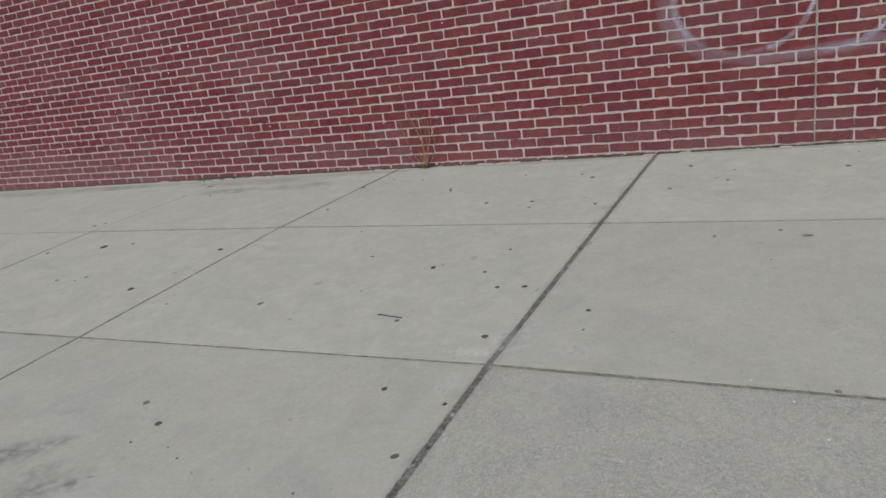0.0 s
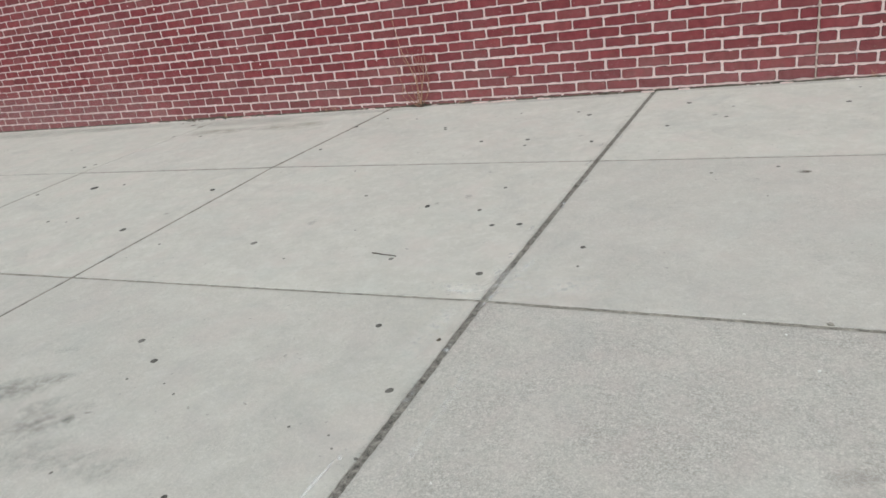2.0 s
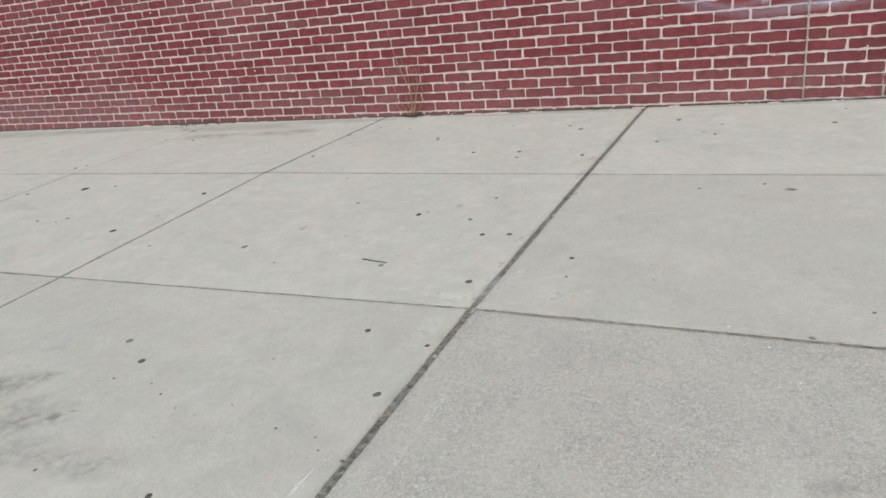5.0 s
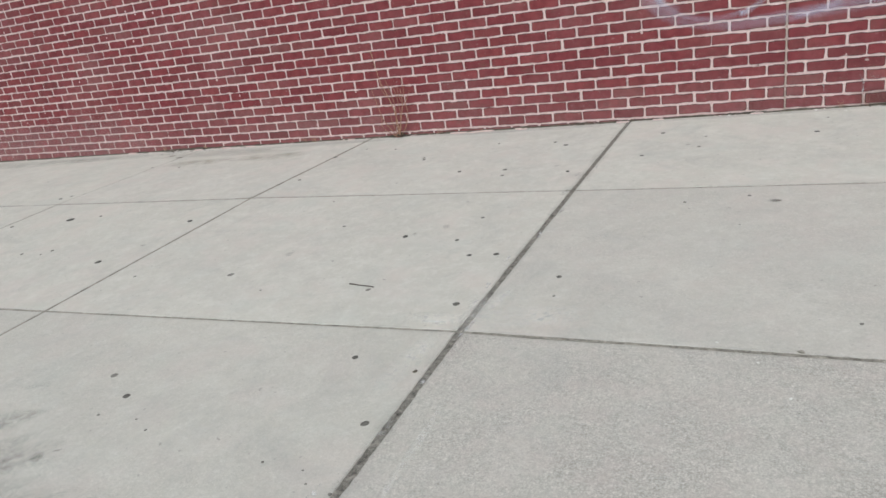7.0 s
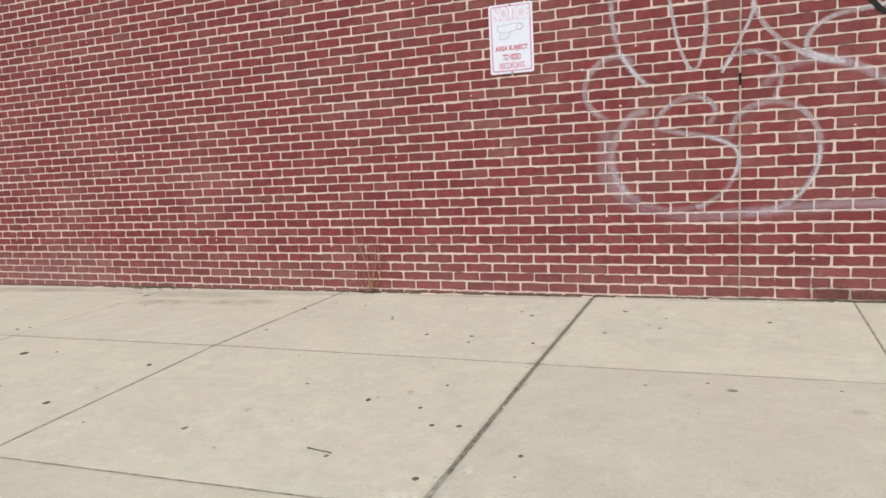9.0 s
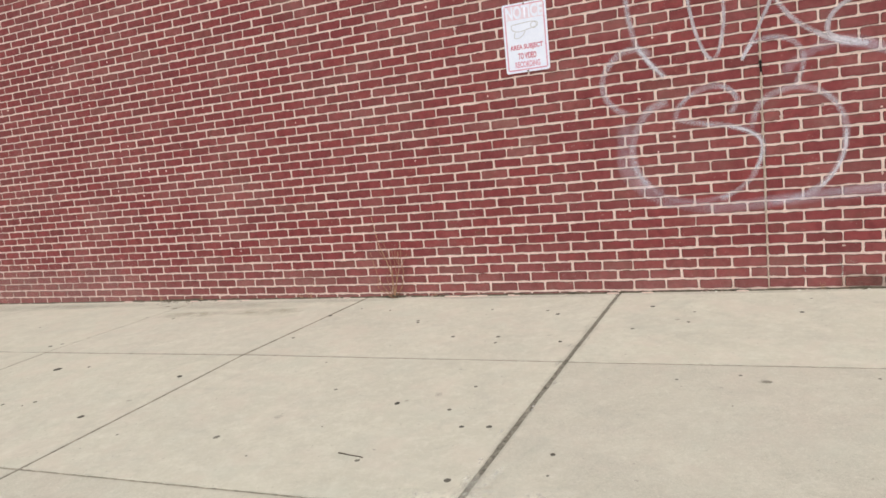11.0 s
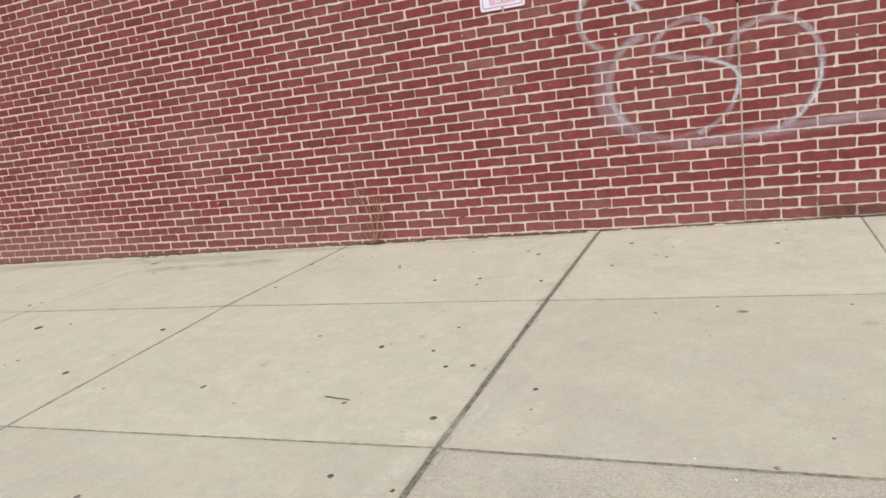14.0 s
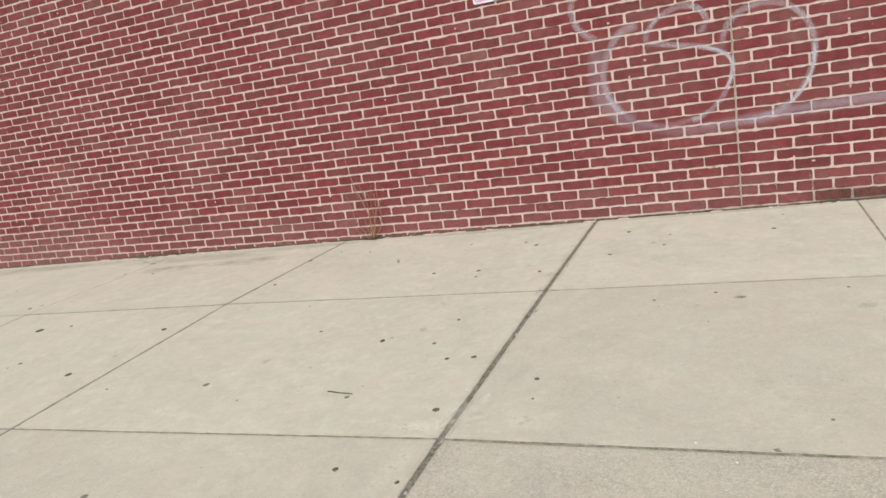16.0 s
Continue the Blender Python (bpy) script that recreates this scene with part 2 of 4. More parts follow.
GUM = gum_material()
SPECK = plain_material("dusty_speck", (0.10, 0.092, 0.08), (0.24, 0.225, 0.20), 90, 0.9, 0.25, 0.5, 0.002)
TWIG = plain_material("dry_stem", (0.21, 0.092, 0.063), (0.42, 0.24, 0.165), 60, 0.85, 0.3)
STRAW = plain_material("straw", (0.31, 0.18, 0.115), (0.50, 0.33, 0.225), 60, 0.85, 0.3)
STICK = plain_material("dark_stick", (0.04, 0.03, 0.025), (0.12, 0.09, 0.07), 120, 0.85, 0.3)
LITTER = plain_material("pale_litter", (0.62, 0.60, 0.55), (0.82, 0.80, 0.76), 120, 0.7, 0.3)
EARTH = plain_material("asphalt", (0.035, 0.035, 0.035), (0.075, 0.073, 0.07), 30, 0.95, 0.3)
SIGN_WHITE = plain_material("white_sign_enamel", (0.70, 0.73, 0.90), (0.78, 0.81, 0.95), 14, 0.35, 0.5, 0)
SIGN_RED = plain_material("faded_red_print", (0.42, 0.05, 0.11), (0.60, 0.18, 0.27), 45, 0.45, 0.4, 0)
SIGN_PINK = plain_material("bleached_red_print", (0.55, 0.17, 0.30), (0.70, 0.42, 0.54), 40, 0.45, 0.4, 0)
SIGN_BAND = plain_material("sun_bleached_band", (0.69, 0.50, 0.62), (0.76, 0.70, 0.82), 22, 0.45, 0.4, 0)
SIGN_GREY = plain_material("bleached_line_print", (0.40, 0.38, 0.42), (0.56, 0.54, 0.58), 60, 0.45, 0.4, 0)
STEEL = plain_material("rusty_bolt", (0.05, 0.04, 0.035), (0.16, 0.12, 0.10), 200, 0.6, 0.5)
SPRAY = film_material("pale_spray_paint", (0.72, 0.71, 0.83), 0.47, 90, 0.5, (0.1, 0.6))
SPRAY_BRIGHT = film_material("dense_spray_paint", (0.78, 0.78, 0.89), 0.64, 90, 0.5, (0.1, 0.6))
SPRAY_THIN = film_material("thin_spray_paint", (0.66, 0.61, 0.76), 0.29, 90, 0.5, (0.1, 0.6))
SPRAY_DARK = film_material("black_spray_paint", (0.012, 0.012, 0.014), 3.0, 150, 0.3, (0.1, 0.3))
GRIME = film_material("grey_grime", (0.13, 0.125, 0.115), 0.42, 60, 0.9)
GRIME_WIDE = film_material("wide_grey_grime", (0.18, 0.178, 0.166), 0.31, 34, 1.3, (0.38, 0.66), least=0.10)
GRIME_SOFT = film_material("dusty_joint_grime", (0.17, 0.162, 0.145), 0.34, 38, 0.9, (0.30, 0.62), least=0.25)
GRIME_FOOT = film_material("damp_wall_foot_grime", (0.27, 0.257, 0.21), 0.30, 14, 0.8, (0.30, 0.66), least=0.3)
BROWN_SPOT = film_material("brown_spot", (0.10, 0.075, 0.055), 0.75, 80, 0.8)
OCHRE = film_material("ochre_damp_stain", (0.36, 0.31, 0.19), 0.50, 12, 1.0, (0.34, 0.66), least=0.15)
WALL_GRIME = film_material("brown_wall_grime", (0.085, 0.060, 0.048), 0.70, 45, 0.7, (0.25, 0.6), least=0.3)
HAZE = film_material("pale_lime_haze", (0.50, 0.35, 0.34), 0.30, 30, 0.9, (0.28, 0.66), least=0.35)
CHALK = film_material("chalk_dust", (0.80, 0.78, 0.74), 0.52, 34, 0.9, (0.40, 0.64), least=0.12)
SCRATCH = film_material("white_scratch", (0.84, 0.83, 0.80), 0.95, 60, 0.5, (0.25, 0.55), least=0.35)
SCUFF = film_material("white_scuff", (0.86, 0.85, 0.83), 0.85, 42, 0.9, (0.46, 0.66), least=0.0)


# ---- mesh helpers ----
def mesh_of(name, verts, faces, material, smooth=False):
    me = bpy.data.meshes.new(name)
    me.from_pydata(verts, [], faces)
    me.materials.append(material)
    if smooth:
        me.polygons.foreach_set("use_smooth", [True] * len(me.polygons))
    me.update()
    return me


def with_rim_shade(me, material, per):
    """The bevelled rim of each brick, its shade painted on as a darker material: in every brick the faces after the
    first two, by turns.
    """
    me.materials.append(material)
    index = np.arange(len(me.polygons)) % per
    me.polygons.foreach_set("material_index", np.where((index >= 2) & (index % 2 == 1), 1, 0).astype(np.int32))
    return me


def part(name, me, parent, label=""):
    ob = new(name, me)
    ob.parent = parent
    return tagged(ob, label) if label else ob


def bm_mesh(name, bm, material, smooth=False):
    me = bpy.data.meshes.new(name)
    bm.normal_update()
    bm.to_mesh(me)
    bm.free()
    me.materials.append(material)
    if smooth:
        me.polygons.foreach_set("use_smooth", [True] * len(me.polygons))
    return me


def box(bm, x0, x1, y0, y1, z0, z1, bevel=0.0):
    made = bmesh.ops.create_cube(bm, size=1.0)["verts"]
    bmesh.ops.transform(bm, verts=made, matrix=Matrix.LocRotScale(((x0 + x1) / 2, (y0 + y1) / 2, (z0 + z1) / 2), None, (x1 - x0, y1 - y0, z1 - z0)))
    if bevel:
        edges = list({e for v in made for e in v.link_edges})
        bmesh.ops.bevel(bm, geom=edges, offset=bevel, segments=2, affect="EDGES")


def lie(x, y):
    """Height of the pavement, which falls away from the wall."""
    near = max(0.0, 1.0 + y / 1.35)
    return -0.0242 - 0.0011 * x + 0.0486 * y + near * (0.012 + 0.0085 * min(x, 1.0))


def spline(points, steps):
    """A smooth line through the points."""
    p = [Vector(q) for q in points]
    p = [p[0] * 2 - p[1], *p, p[-1] * 2 - p[-2]]
    line = []
    for i in range(1, len(p) - 2):
        for k in range(steps):
            t = k / steps
            a, b, c, d = p[i - 1:i + 3]
            line.append(0.5 * ((2 * b) + (c - a) * t + (2 * a - 5 * b + 4 * c - d) * t * t + (3 * b - a - 3 * c + d) * t ** 3))
    line.append(p[-2])
    return line


def tube(line, r0, r1, sides=6):
    verts, faces = [], []
    for i, q in enumerate(line):
        ahead = (line[min(i + 1, len(line) - 1)] - line[max(i - 1, 0)]).normalized()
        u = ahead.orthogonal().normalized()
        v = ahead.cross(u)
        r = r0 + (r1 - r0) * i / (len(line) - 1)
        for k in range(sides):
            a = 2 * math.pi * k / sides
            verts.append(q + (u * math.cos(a) + v * math.sin(a)) * r)
        if i:
            for k in range(sides):
                k2 = (k + 1) % sides
                faces.append(((i - 1) * sides + k, (i - 1) * sides + k2, i * sides + k2, i * sides + k))
    faces += [tuple(range(sides))[::-1], tuple(range((len(line) - 1) * sides, len(line) * sides))]
    return verts, faces


# ---- ground and pavement ----
ground_me = mesh_of("ground", [(-900, -900, -0.62), (900, -900, -0.62), (900, 900, -0.62), (-900, 900, -0.62)], [(0, 1, 2, 3)], EARTH)
tagged(new("ground", ground_me), "dark asphalt ground running out to the horizon", "ground", kind="structure")

pavement = tagged(new("pavement"), "pale grey concrete pavement of large cast slabs, spotted and stained", "pavement", kind="structure")
bed = bmesh.new()
for x0, x1, y0, y1 in ((-16.0, 9.0, -9.0, -0.002),):
    bed_v = [bed.verts.new((x, y, z)) for x, y in ((x0, y0), (x1, y0), (x1, y1), (x0, y1)) for z in (-0.61, lie(x, y) - 0.045)]
    for f in ((1, 3, 5, 7), (0, 2, 3, 1), (2, 4, 5, 3), (4, 6, 7, 5), (6, 0, 1, 7)):
        bed.faces.new([bed_v[i] for i in f])
part("bed", bm_mesh("bed", bed, GROOVE), pavement)

# the joints across (x where they meet the wall, the thin line, the second line, and beyond)
ACROSS = (
    (-16.0, -16.0, -16.0, -16.0, -16.0, -16.0),
    (-10.30, -10.32, -10.34, -10.36, -10.38, -10.40),
    (-8.45, -8.47, -8.49, -8.51, -8.53, -8.55),
    (-6.50, -6.53, -6.55, -6.57, -6.59, -6.61),
    (-4.595, -4.640, -4.62, -4.63, -4.65, -4.67),
    (-2.862, -2.963, -2.975, -3.02, -3.05, -3.08),
    (-0.910, -0.966, -1.010, -1.022, -1.06, -1.10),
    (0.626, 0.628, 0.620, 0.61, 0.60, 0.59),
    (2.62, 2.60, 2.58, 2.56, 2.54, 2.52),
    (9.0, 9.0, 9.0, 9.0, 9.0, 9.0),
)


# the joints along the wall bend where the slabs were cast on different days
BENDS = {
    1: ((-16.0, -9.5, -4.95, -2.98, -0.966, 0.5, 9.0), (-2.02, -1.70, -1.487, -1.390, -1.339, -1.296, -1.10)),
    2: ((-16.0, -9.5, -3.40, -1.010, 0.20, 9.0), (-3.50, -3.17, -2.858, -2.738, -2.719, -2.58)),
}


def along(row, x):
    """y of the joints that run along the wall."""
    if row in BENDS:
        return float(np.interp(x, *BENDS[row]))
    return (-0.012, 0.0, 0.0, -4.10 + 0.038 * x, -5.50 + 0.038 * x, -9.0)[row]


HALF = {1: 0.003, 4: 0.0040, 5: 0.0074, 6: 0.0118, 7: 0.0050}
ROW_HALF = (0.0, 0.0046, 0.0054, 0.004, 0.004, 0.0)


def slab_mesh(c, r):
    """One cast slab: a top that follows the fall, worn round edges and sides down into the joints."""
    nx, ny = 90, 60
    gap_l, gap_r = HALF.get(c, 0.004), HALF.get(c + 1, 0.004)
    gap_t, gap_b = ROW_HALF[r], ROW_HALF[r + 1]
    rim = [0.0, 0.0016, 0.005, 0.012]
    width = abs(ACROSS[c + 1][r] - ACROSS[c][r])
    us = rim + [0.012 + (width - 0.024) * i / nx for i in range(1, nx)] + [width - q for q in reversed(rim)]
    depth = 1.35
    vs = rim + [0.012 + (depth - 0.024) * i / ny for i in range(1, ny)] + [depth - q for q in reversed(rim)]
    rag_l, rag_r = (0.0036 if c == 6 else 0.0014), (0.0036 if c + 1 == 6 else 0.0014)
    verts, faces = [], []
    drop = (0.0026, 0.0009, 0.0003, 0.0)
    lift = 0.0012 * math.sin(c * 2.3 + r * 1.7)
    for j, v in enumerate(vs):
        for i, u in enumerate(us):
            fu, fv = u / width, v / depth
            xl = ACROSS[c][r] * (1 - fv) + ACROSS[c][r + 1] * fv + gap_l
            xr = ACROSS[c + 1][r] * (1 - fv) + ACROSS[c + 1][r + 1] * fv - gap_r
            x = xl + (xr - xl) * fu
            yt, yb = along(r, x) - gap_t, along(r + 1, x) + gap_b
            y = yt + (yb - yt) * fv
            wob = noise.noise(Vector((x * 47, y * 47, 2.0))) + 0.6 * noise.noise(Vector((x * 90, y * 90, 5.0)))
            x += wob * (rag_l * max(0, 1 - u / 0.03) + rag_r * max(0, 1 - (width - u) / 0.03))
            y += (noise.noise(Vector((x * 26, y * 26, 9.0))) + 0.6 * noise.noise(Vector((x * 71, y * 71, 4.0)))) * 0.0022 * max(0, 1 - min(v, depth - v) / 0.02)
            ei, ej = min(i, len(us) - 1 - i), min(j, len(vs) - 1 - j)
            z = lie(x, y) + lift - (drop[ei] if ei < 4 else 0) - (drop[ej] if ej < 4 else 0)
            z += 0.0009 * noise.noise(Vector((x * 2.2, y * 2.2, 0.0)))
            verts.append((x, y, z))
    w = len(us)
    for j in range(len(vs) - 1):
        for i in range(w - 1):
            a = j * w + i
            faces.append((a, a + w, a + w + 1, a + 1))
    ring = list(range(w)) + [j * w + w - 1 for j in range(1, len(vs))] + [(len(vs) - 1) * w + i for i in range(w - 2, -1, -1)] + [j * w for j in range(len(vs) - 2, 0, -1)]
    first = len(verts)
    for k in ring:
        x, y, z = verts[k]
        verts.append((x, y, z - 0.05))
    for k in range(len(ring)):
        k2 = (k + 1) % len(ring)
        faces.append((ring[k], ring[k2], first + k2, first + k))
    return mesh_of("slab", verts, faces, {(6, 2): CONCRETE_WORN, (6, 3): CONCRETE_WORN, (6, 1): CONCRETE_RUBBED, (5, 2): CONCRETE_RUBBED, (5, 3): CONCRETE_RUBBED, (4, 2): CONCRETE_RUBBED}.get((c, r), CONCRETE), True)


for c in range(len(ACROSS) - 1):
    for r in range(5):
        part("slab", slab_mesh(c, r), pavement)


def joint_strip(name, line, half, depth, material, label, seed):
    """A ragged strip that lies in a joint, a little below the slabs."""
    verts, faces = [], []
    cols = 5
    for i, q in enumerate(line):
        ahead = (line[min(i + 1, len(line) - 1)] - line[max(i - 1, 0)]).normalized()
        side = Vector((-ahead.y, ahead.x, 0))
        for k in range(cols):
            s = (k / (cols - 1) * 2 - 1) * half
            p = q + side * s
            h = noise.noise(Vector((p.x * 45 + seed, p.y * 45, k * 0.7))) * depth * 0.45
            verts.append((p.x, p.y, lie(p.x, p.y) - depth + h))
        if i:
            for k in range(cols - 1):
                a = (i - 1) * cols + k
                faces.append((a, a + 1, a + cols + 1, a + cols))
    me = mesh_of(name, verts, faces, material, True)
    return part(name, me, pavement, label)


def line_across(c, n=260):
    pts = []
    ys = [along(r, ACROSS[c][r]) for r in range(5)]
    for i in range(n + 1):
        y = -0.012 + (ys[4] + 0.012) * i / n
        r = max(k for k in range(5) if ys[k] >= y - 1e-6)
        r = min(r, 3)
        f = (y - ys[r]) / (ys[r + 1] - ys[r])
        pts.append(Vector((ACROSS[c][r] * (1 - f) + ACROSS[c][r + 1] * f, y, 0)))
    return pts


joint_strip("joint_filler", line_across(6, 420), 0.019, 0.0030, FILLER, "dark crumbling tarry filler in the wide joint", 1.0)
for c in (3, 4, 5, 7):
    joint_strip("joint_dirt", line_across(c), HALF.get(c, 0.004) + 0.0022, 0.0015, DARK_GROOVE, "", c)
for r in (1, 2, 3):
    joint_strip("joint_dirt", [Vector((x, along(r, x), 0)) for x in np.linspace(-9.5, 3.0, 420)], ROW_HALF[r] + 0.0022, 0.0014, GROOVE, "", 10 + r)

# ---- brick wall ----
BL, BH, JOINT = 0.2032, 0.0677, 0.0105
X_FIRST, X_LAST = -62, 24
LOW, HIGH = -2, 77

wall = bmesh.new()
box(wall, X_FIRST * BL, -0.004, 0.0085, 0.30, -0.62, 5.2)
box(wall, 0.004, X_LAST * BL, 0.0085, 0.30, -0.62, 5.2)
box(wall, -0.004, 0.004, 0.03, 0.30, -0.62, 5.2)
wall_ob = tagged(new("wall_north", bm_mesh("wall_north", wall, MORTAR)),
                 "dark red brick wall in running bond with pale wide mortar joints", "wall", kind="structure")

# the mortar's face: struck by hand, so that it swells over the arrises here and sinks back there
MX = np.arange(-8.9, 1.75, 0.0145)
MZ = np.arange(-0.14, 3.55, 0.0145)
mortar_v = []
for z in MZ:
    for x in MX:
        swell = noise.noise(Vector((x * 23, 1.0, z * 31))) + 0.7 * noise.noise(Vector((x * 61, 4.0, z * 70)))
        y = min(0.0062, max(0.0010, 0.0034 + 0.0024 * swell))
        mortar_v.append((x, 0.0082 if abs(x) < 0.012 else y, z))
cols = len(MX)
mortar_f = [(j * cols + i, j * cols + i + 1, (j + 1) * cols + i + 1, (j + 1) * cols + i) for j in range(len(MZ) - 1) for i in range(cols - 1)]
part("mortar", mesh_of("mortar", mortar_v, mortar_f, MORTAR, True), wall_ob)

rng = random.Random(7)


def brick_block(x0, x1, z0, z1, y, r):
    """Corners and faces of one moulded brick: rounded corners, worn arrises, wavering edges."""
    j = lambda d: r.uniform(-d, d)
    q = [r.uniform(0.0035, 0.0085) for k in range(8)]
    xm, w = 0.5 * (x0 + x1), x1 - x0
    low = [(x0 + w * f + j(0.015), z0 + j(0.0026)) for f in (0.27, 0.5, 0.73)]
    top = [(x0 + w * f + j(0.015), z1 + j(0.0026)) for f in (0.73, 0.5, 0.27)]
    loop = [(x0, z0 + q[0]), (x0 + q[1], z0), *low, (x1 - q[2], z0), (x1, z0 + q[3]),
            (x1, z1 - q[4]), (x1 - q[5], z1), *top, (x0 + q[6], z1), (x0, z1 - q[7])]
    loop = [(x + j(0.0022), z + j(0.0016)) for x, z in loop]
    n = len(loop)
    cx, cz = xm, 0.5 * (z0 + z1)
    back = [(x, 0.022, z) for x, z in loop]
    edge = [(x, y + 0.0032, z) for x, z in loop]
    front = []
    for x, z in loop:
        d = r.uniform(0.0022, 0.0045)
        # upper bevels are wider, so the painted shade line is thicker along the top
        front.append((x + (d if x < cx - 0.02 else -d if x > cx + 0.02 else 0), y + j(0.0008), z + (d * 0.8 if z < cz else -d * 1.5)))
    faces = [tuple(2 * n + k for k in (0, 1, 2, 3, 10, 11, 12, 13)), tuple(2 * n + k for k in (3, 4, 5, 6, 7, 8, 9, 10))]
    for k in range(n):
        k2 = (k + 1) % n
        faces += [(k, k2, n + k2, n + k), (n + k, n + k2, 2 * n + k2, 2 * n + k)]
    return back + edge + front, faces


# shapes shared by the bricks that stand nearest
SHAPES = []
for k in range(24):
    v, f = brick_block(-BL / 2 + JOINT / 2, BL / 2 - JOINT / 2, -BH / 2 + JOINT / 2, BH / 2 - JOINT / 2, 0.0, rng)
    SHAPES.append(with_rim_shade(mesh_of("brick", v, f, BRICK), RIM_SHADE, 30))
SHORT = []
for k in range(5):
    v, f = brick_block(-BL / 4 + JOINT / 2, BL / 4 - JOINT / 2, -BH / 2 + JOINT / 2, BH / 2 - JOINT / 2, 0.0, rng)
    SHORT.append(with_rim_shade(mesh_of("brick", v, f, BRICK), RIM_SHADE, 30))

rest_v, rest_f = [], []
singles = []
for course in range(LOW, HIGH):
    odd = course % 2
    cells = []
    if odd:
        cells += [(i + 0.5, i + 1.5) for i in range(X_FIRST, -1)] + [(-0.5, 0.0), (0.0, 0.5)]
        cells += [(i + 0.5, i + 1.5) for i in range(0, X_LAST)]
    else:
        cells += [(i, i + 1) for i in range(X_FIRST, X_LAST)]
    rise = 0.0012 * math.sin(course * 1.9)
    for a, b in cells:
        mid = (a + b) / 2 * BL
        dx = rng.uniform(-0.0028, 0.0028) if b - a > 0.6 else 0.0
        zc = (course + 0.5) * BH + rise + rng.uniform(-0.0012, 0.0012)
        if -7.2 < a and b < 4.6 and 0 <= course < 24:
            singles.append((mid + dx, zc, b - a < 0.6))
        else:
            half = (b - a) / 2 * BL - JOINT / 2
            v, f = brick_block(mid + dx - half, mid + dx + half, zc - BH / 2 + JOINT / 2, zc + BH / 2 - JOINT / 2, rng.uniform(-0.0008, 0.0008), rng)
            first = len(rest_v)
            rest_v += v
            rest_f += [tuple(first + q for q in g) for g in f]
tagged(part("bricks", with_rim_shade(mesh_of("bricks", rest_v, rest_f, BRICK_FAR), RIM_SHADE_FAR, 30), wall_ob), kind="stuff")

# dabs of mortar that the trowel left on the arrises
dab_v, dab_f = [], []
rd = random.Random(33)
for k in range(230):
    course = rd.randrange(0, 32)
    x = (rd.randrange(-34, 8) + 0.5 * (course % 2)) * BL
    z = course * BH + rd.choice((0.0, 0.0, BH))
    if rd.random() < 0.45:
        x += rd.uniform(-0.09, 0.09)
    else:
        z += rd.uniform(0.012, BH - 0.012)
    wide, tall = rd.uniform(0.005, 0.013), rd.uniform(0.005, 0.012)
    first = len(dab_v)
    for q in range(9):
        a = 2 * math.pi * q / 9
        f = rd.uniform(0.6, 1.25)
        dab_v.append((x + wide * f * math.cos(a), 0.0014, z + tall * f * math.sin(a)))
    for q in range(9):
        vx, vy, vz = dab_v[first + q]
        dab_v.append((x + (vx - x) * 0.7, -0.0024, z + (vz - z) * 0.7))
    dab_f += [(first + (q + 1) % 9, first + q, first + 9 + q, first + 9 + (q + 1) % 9) for q in range(9)]
    dab_f.append(tuple(first + 9 + q for q in range(9)))
tagged(part("mortar_dabs", mesh_of("mortar_dabs", dab_v, dab_f, MORTAR, True), wall_ob), kind="stuff")

# control joint: weathered caulk with a missing piece
cv, cf = [], []
levels = [k * 0.012 for k in range(-6, 300)]
for i, z in enumerate(levels):
    gone = 1.312 < z < 1.378
    for k in range(5):
        s = (k - 2) / 2
        bulge = 0.0025 * (1 - s * s)
        y = 0.0048 - bulge + 0.002 * noise.noise(Vector((s, z * 55, 3.0))) + (0.03 if gone else 0)
        cv.append((s * 0.0065 + 0.0022 * noise.noise(Vector((1.0, z * 14, 0.0))), y, z))
    if i:
        for k in range(4):
            a = (i - 1) * 5 + k
            cf.append((a, a + 1, a + 6, a + 5))
part("control_joint", mesh_of("control_joint", cv, cf, CAULK, True), wall_ob, "weathered tan caulk in the upright joint")
gap = bmesh.new()
box(gap, -0.0075, 0.0055, -0.0006, 0.02, 1.312, 1.382, 0.002)
part("missing_caulk", bm_mesh("missing_caulk", gap, VOID), wall_ob, "black gap where the caulk is missing")


# ---- dirt along the foot of the wall ----
dirt_v, dirt_f = [], []
steps = 900
for i in range(steps + 1):
    x = -9.6 + 12.0 * i / steps
    n1 = noise.noise(Vector((x * 7, 0, 0))) + 0.7 * noise.noise(Vector((x * 31, 3, 0)))
    heap = 1.6 * math.exp(-((x + 4.75) / 0.35) ** 2) + 0.7 * math.exp(-((x + 2.62) / 0.12) ** 2)
    wide = 0.007 + 0.006 * max(0, n1 + 0.3) + 0.02 * heap * max(0.1, 0.6 + n1)
    tall = 0.005 + 0.008 * max(0, n1 + 0.4) + 0.006 * heap
    z = lie(x, 0)
    dirt_v += [(x, 0.006, z + tall), (x, -0.002, z + tall * 0.8), (x, -wide * 0.6 - 0.004, z + 0.002 + tall * 0.2), (x, -wide - 0.012, z - 0.004)]
    if i:
        for k in range(3):
            a = (i - 1) * 4 + k
            dirt_f.append((a, a + 1, a + 5, a + 4))
tagged(new("dirt", mesh_of("dirt", dirt_v, dirt_f, SOIL, True)), "dark soil gathered in the crack at the foot of the wall", "dirt", kind="stuff")

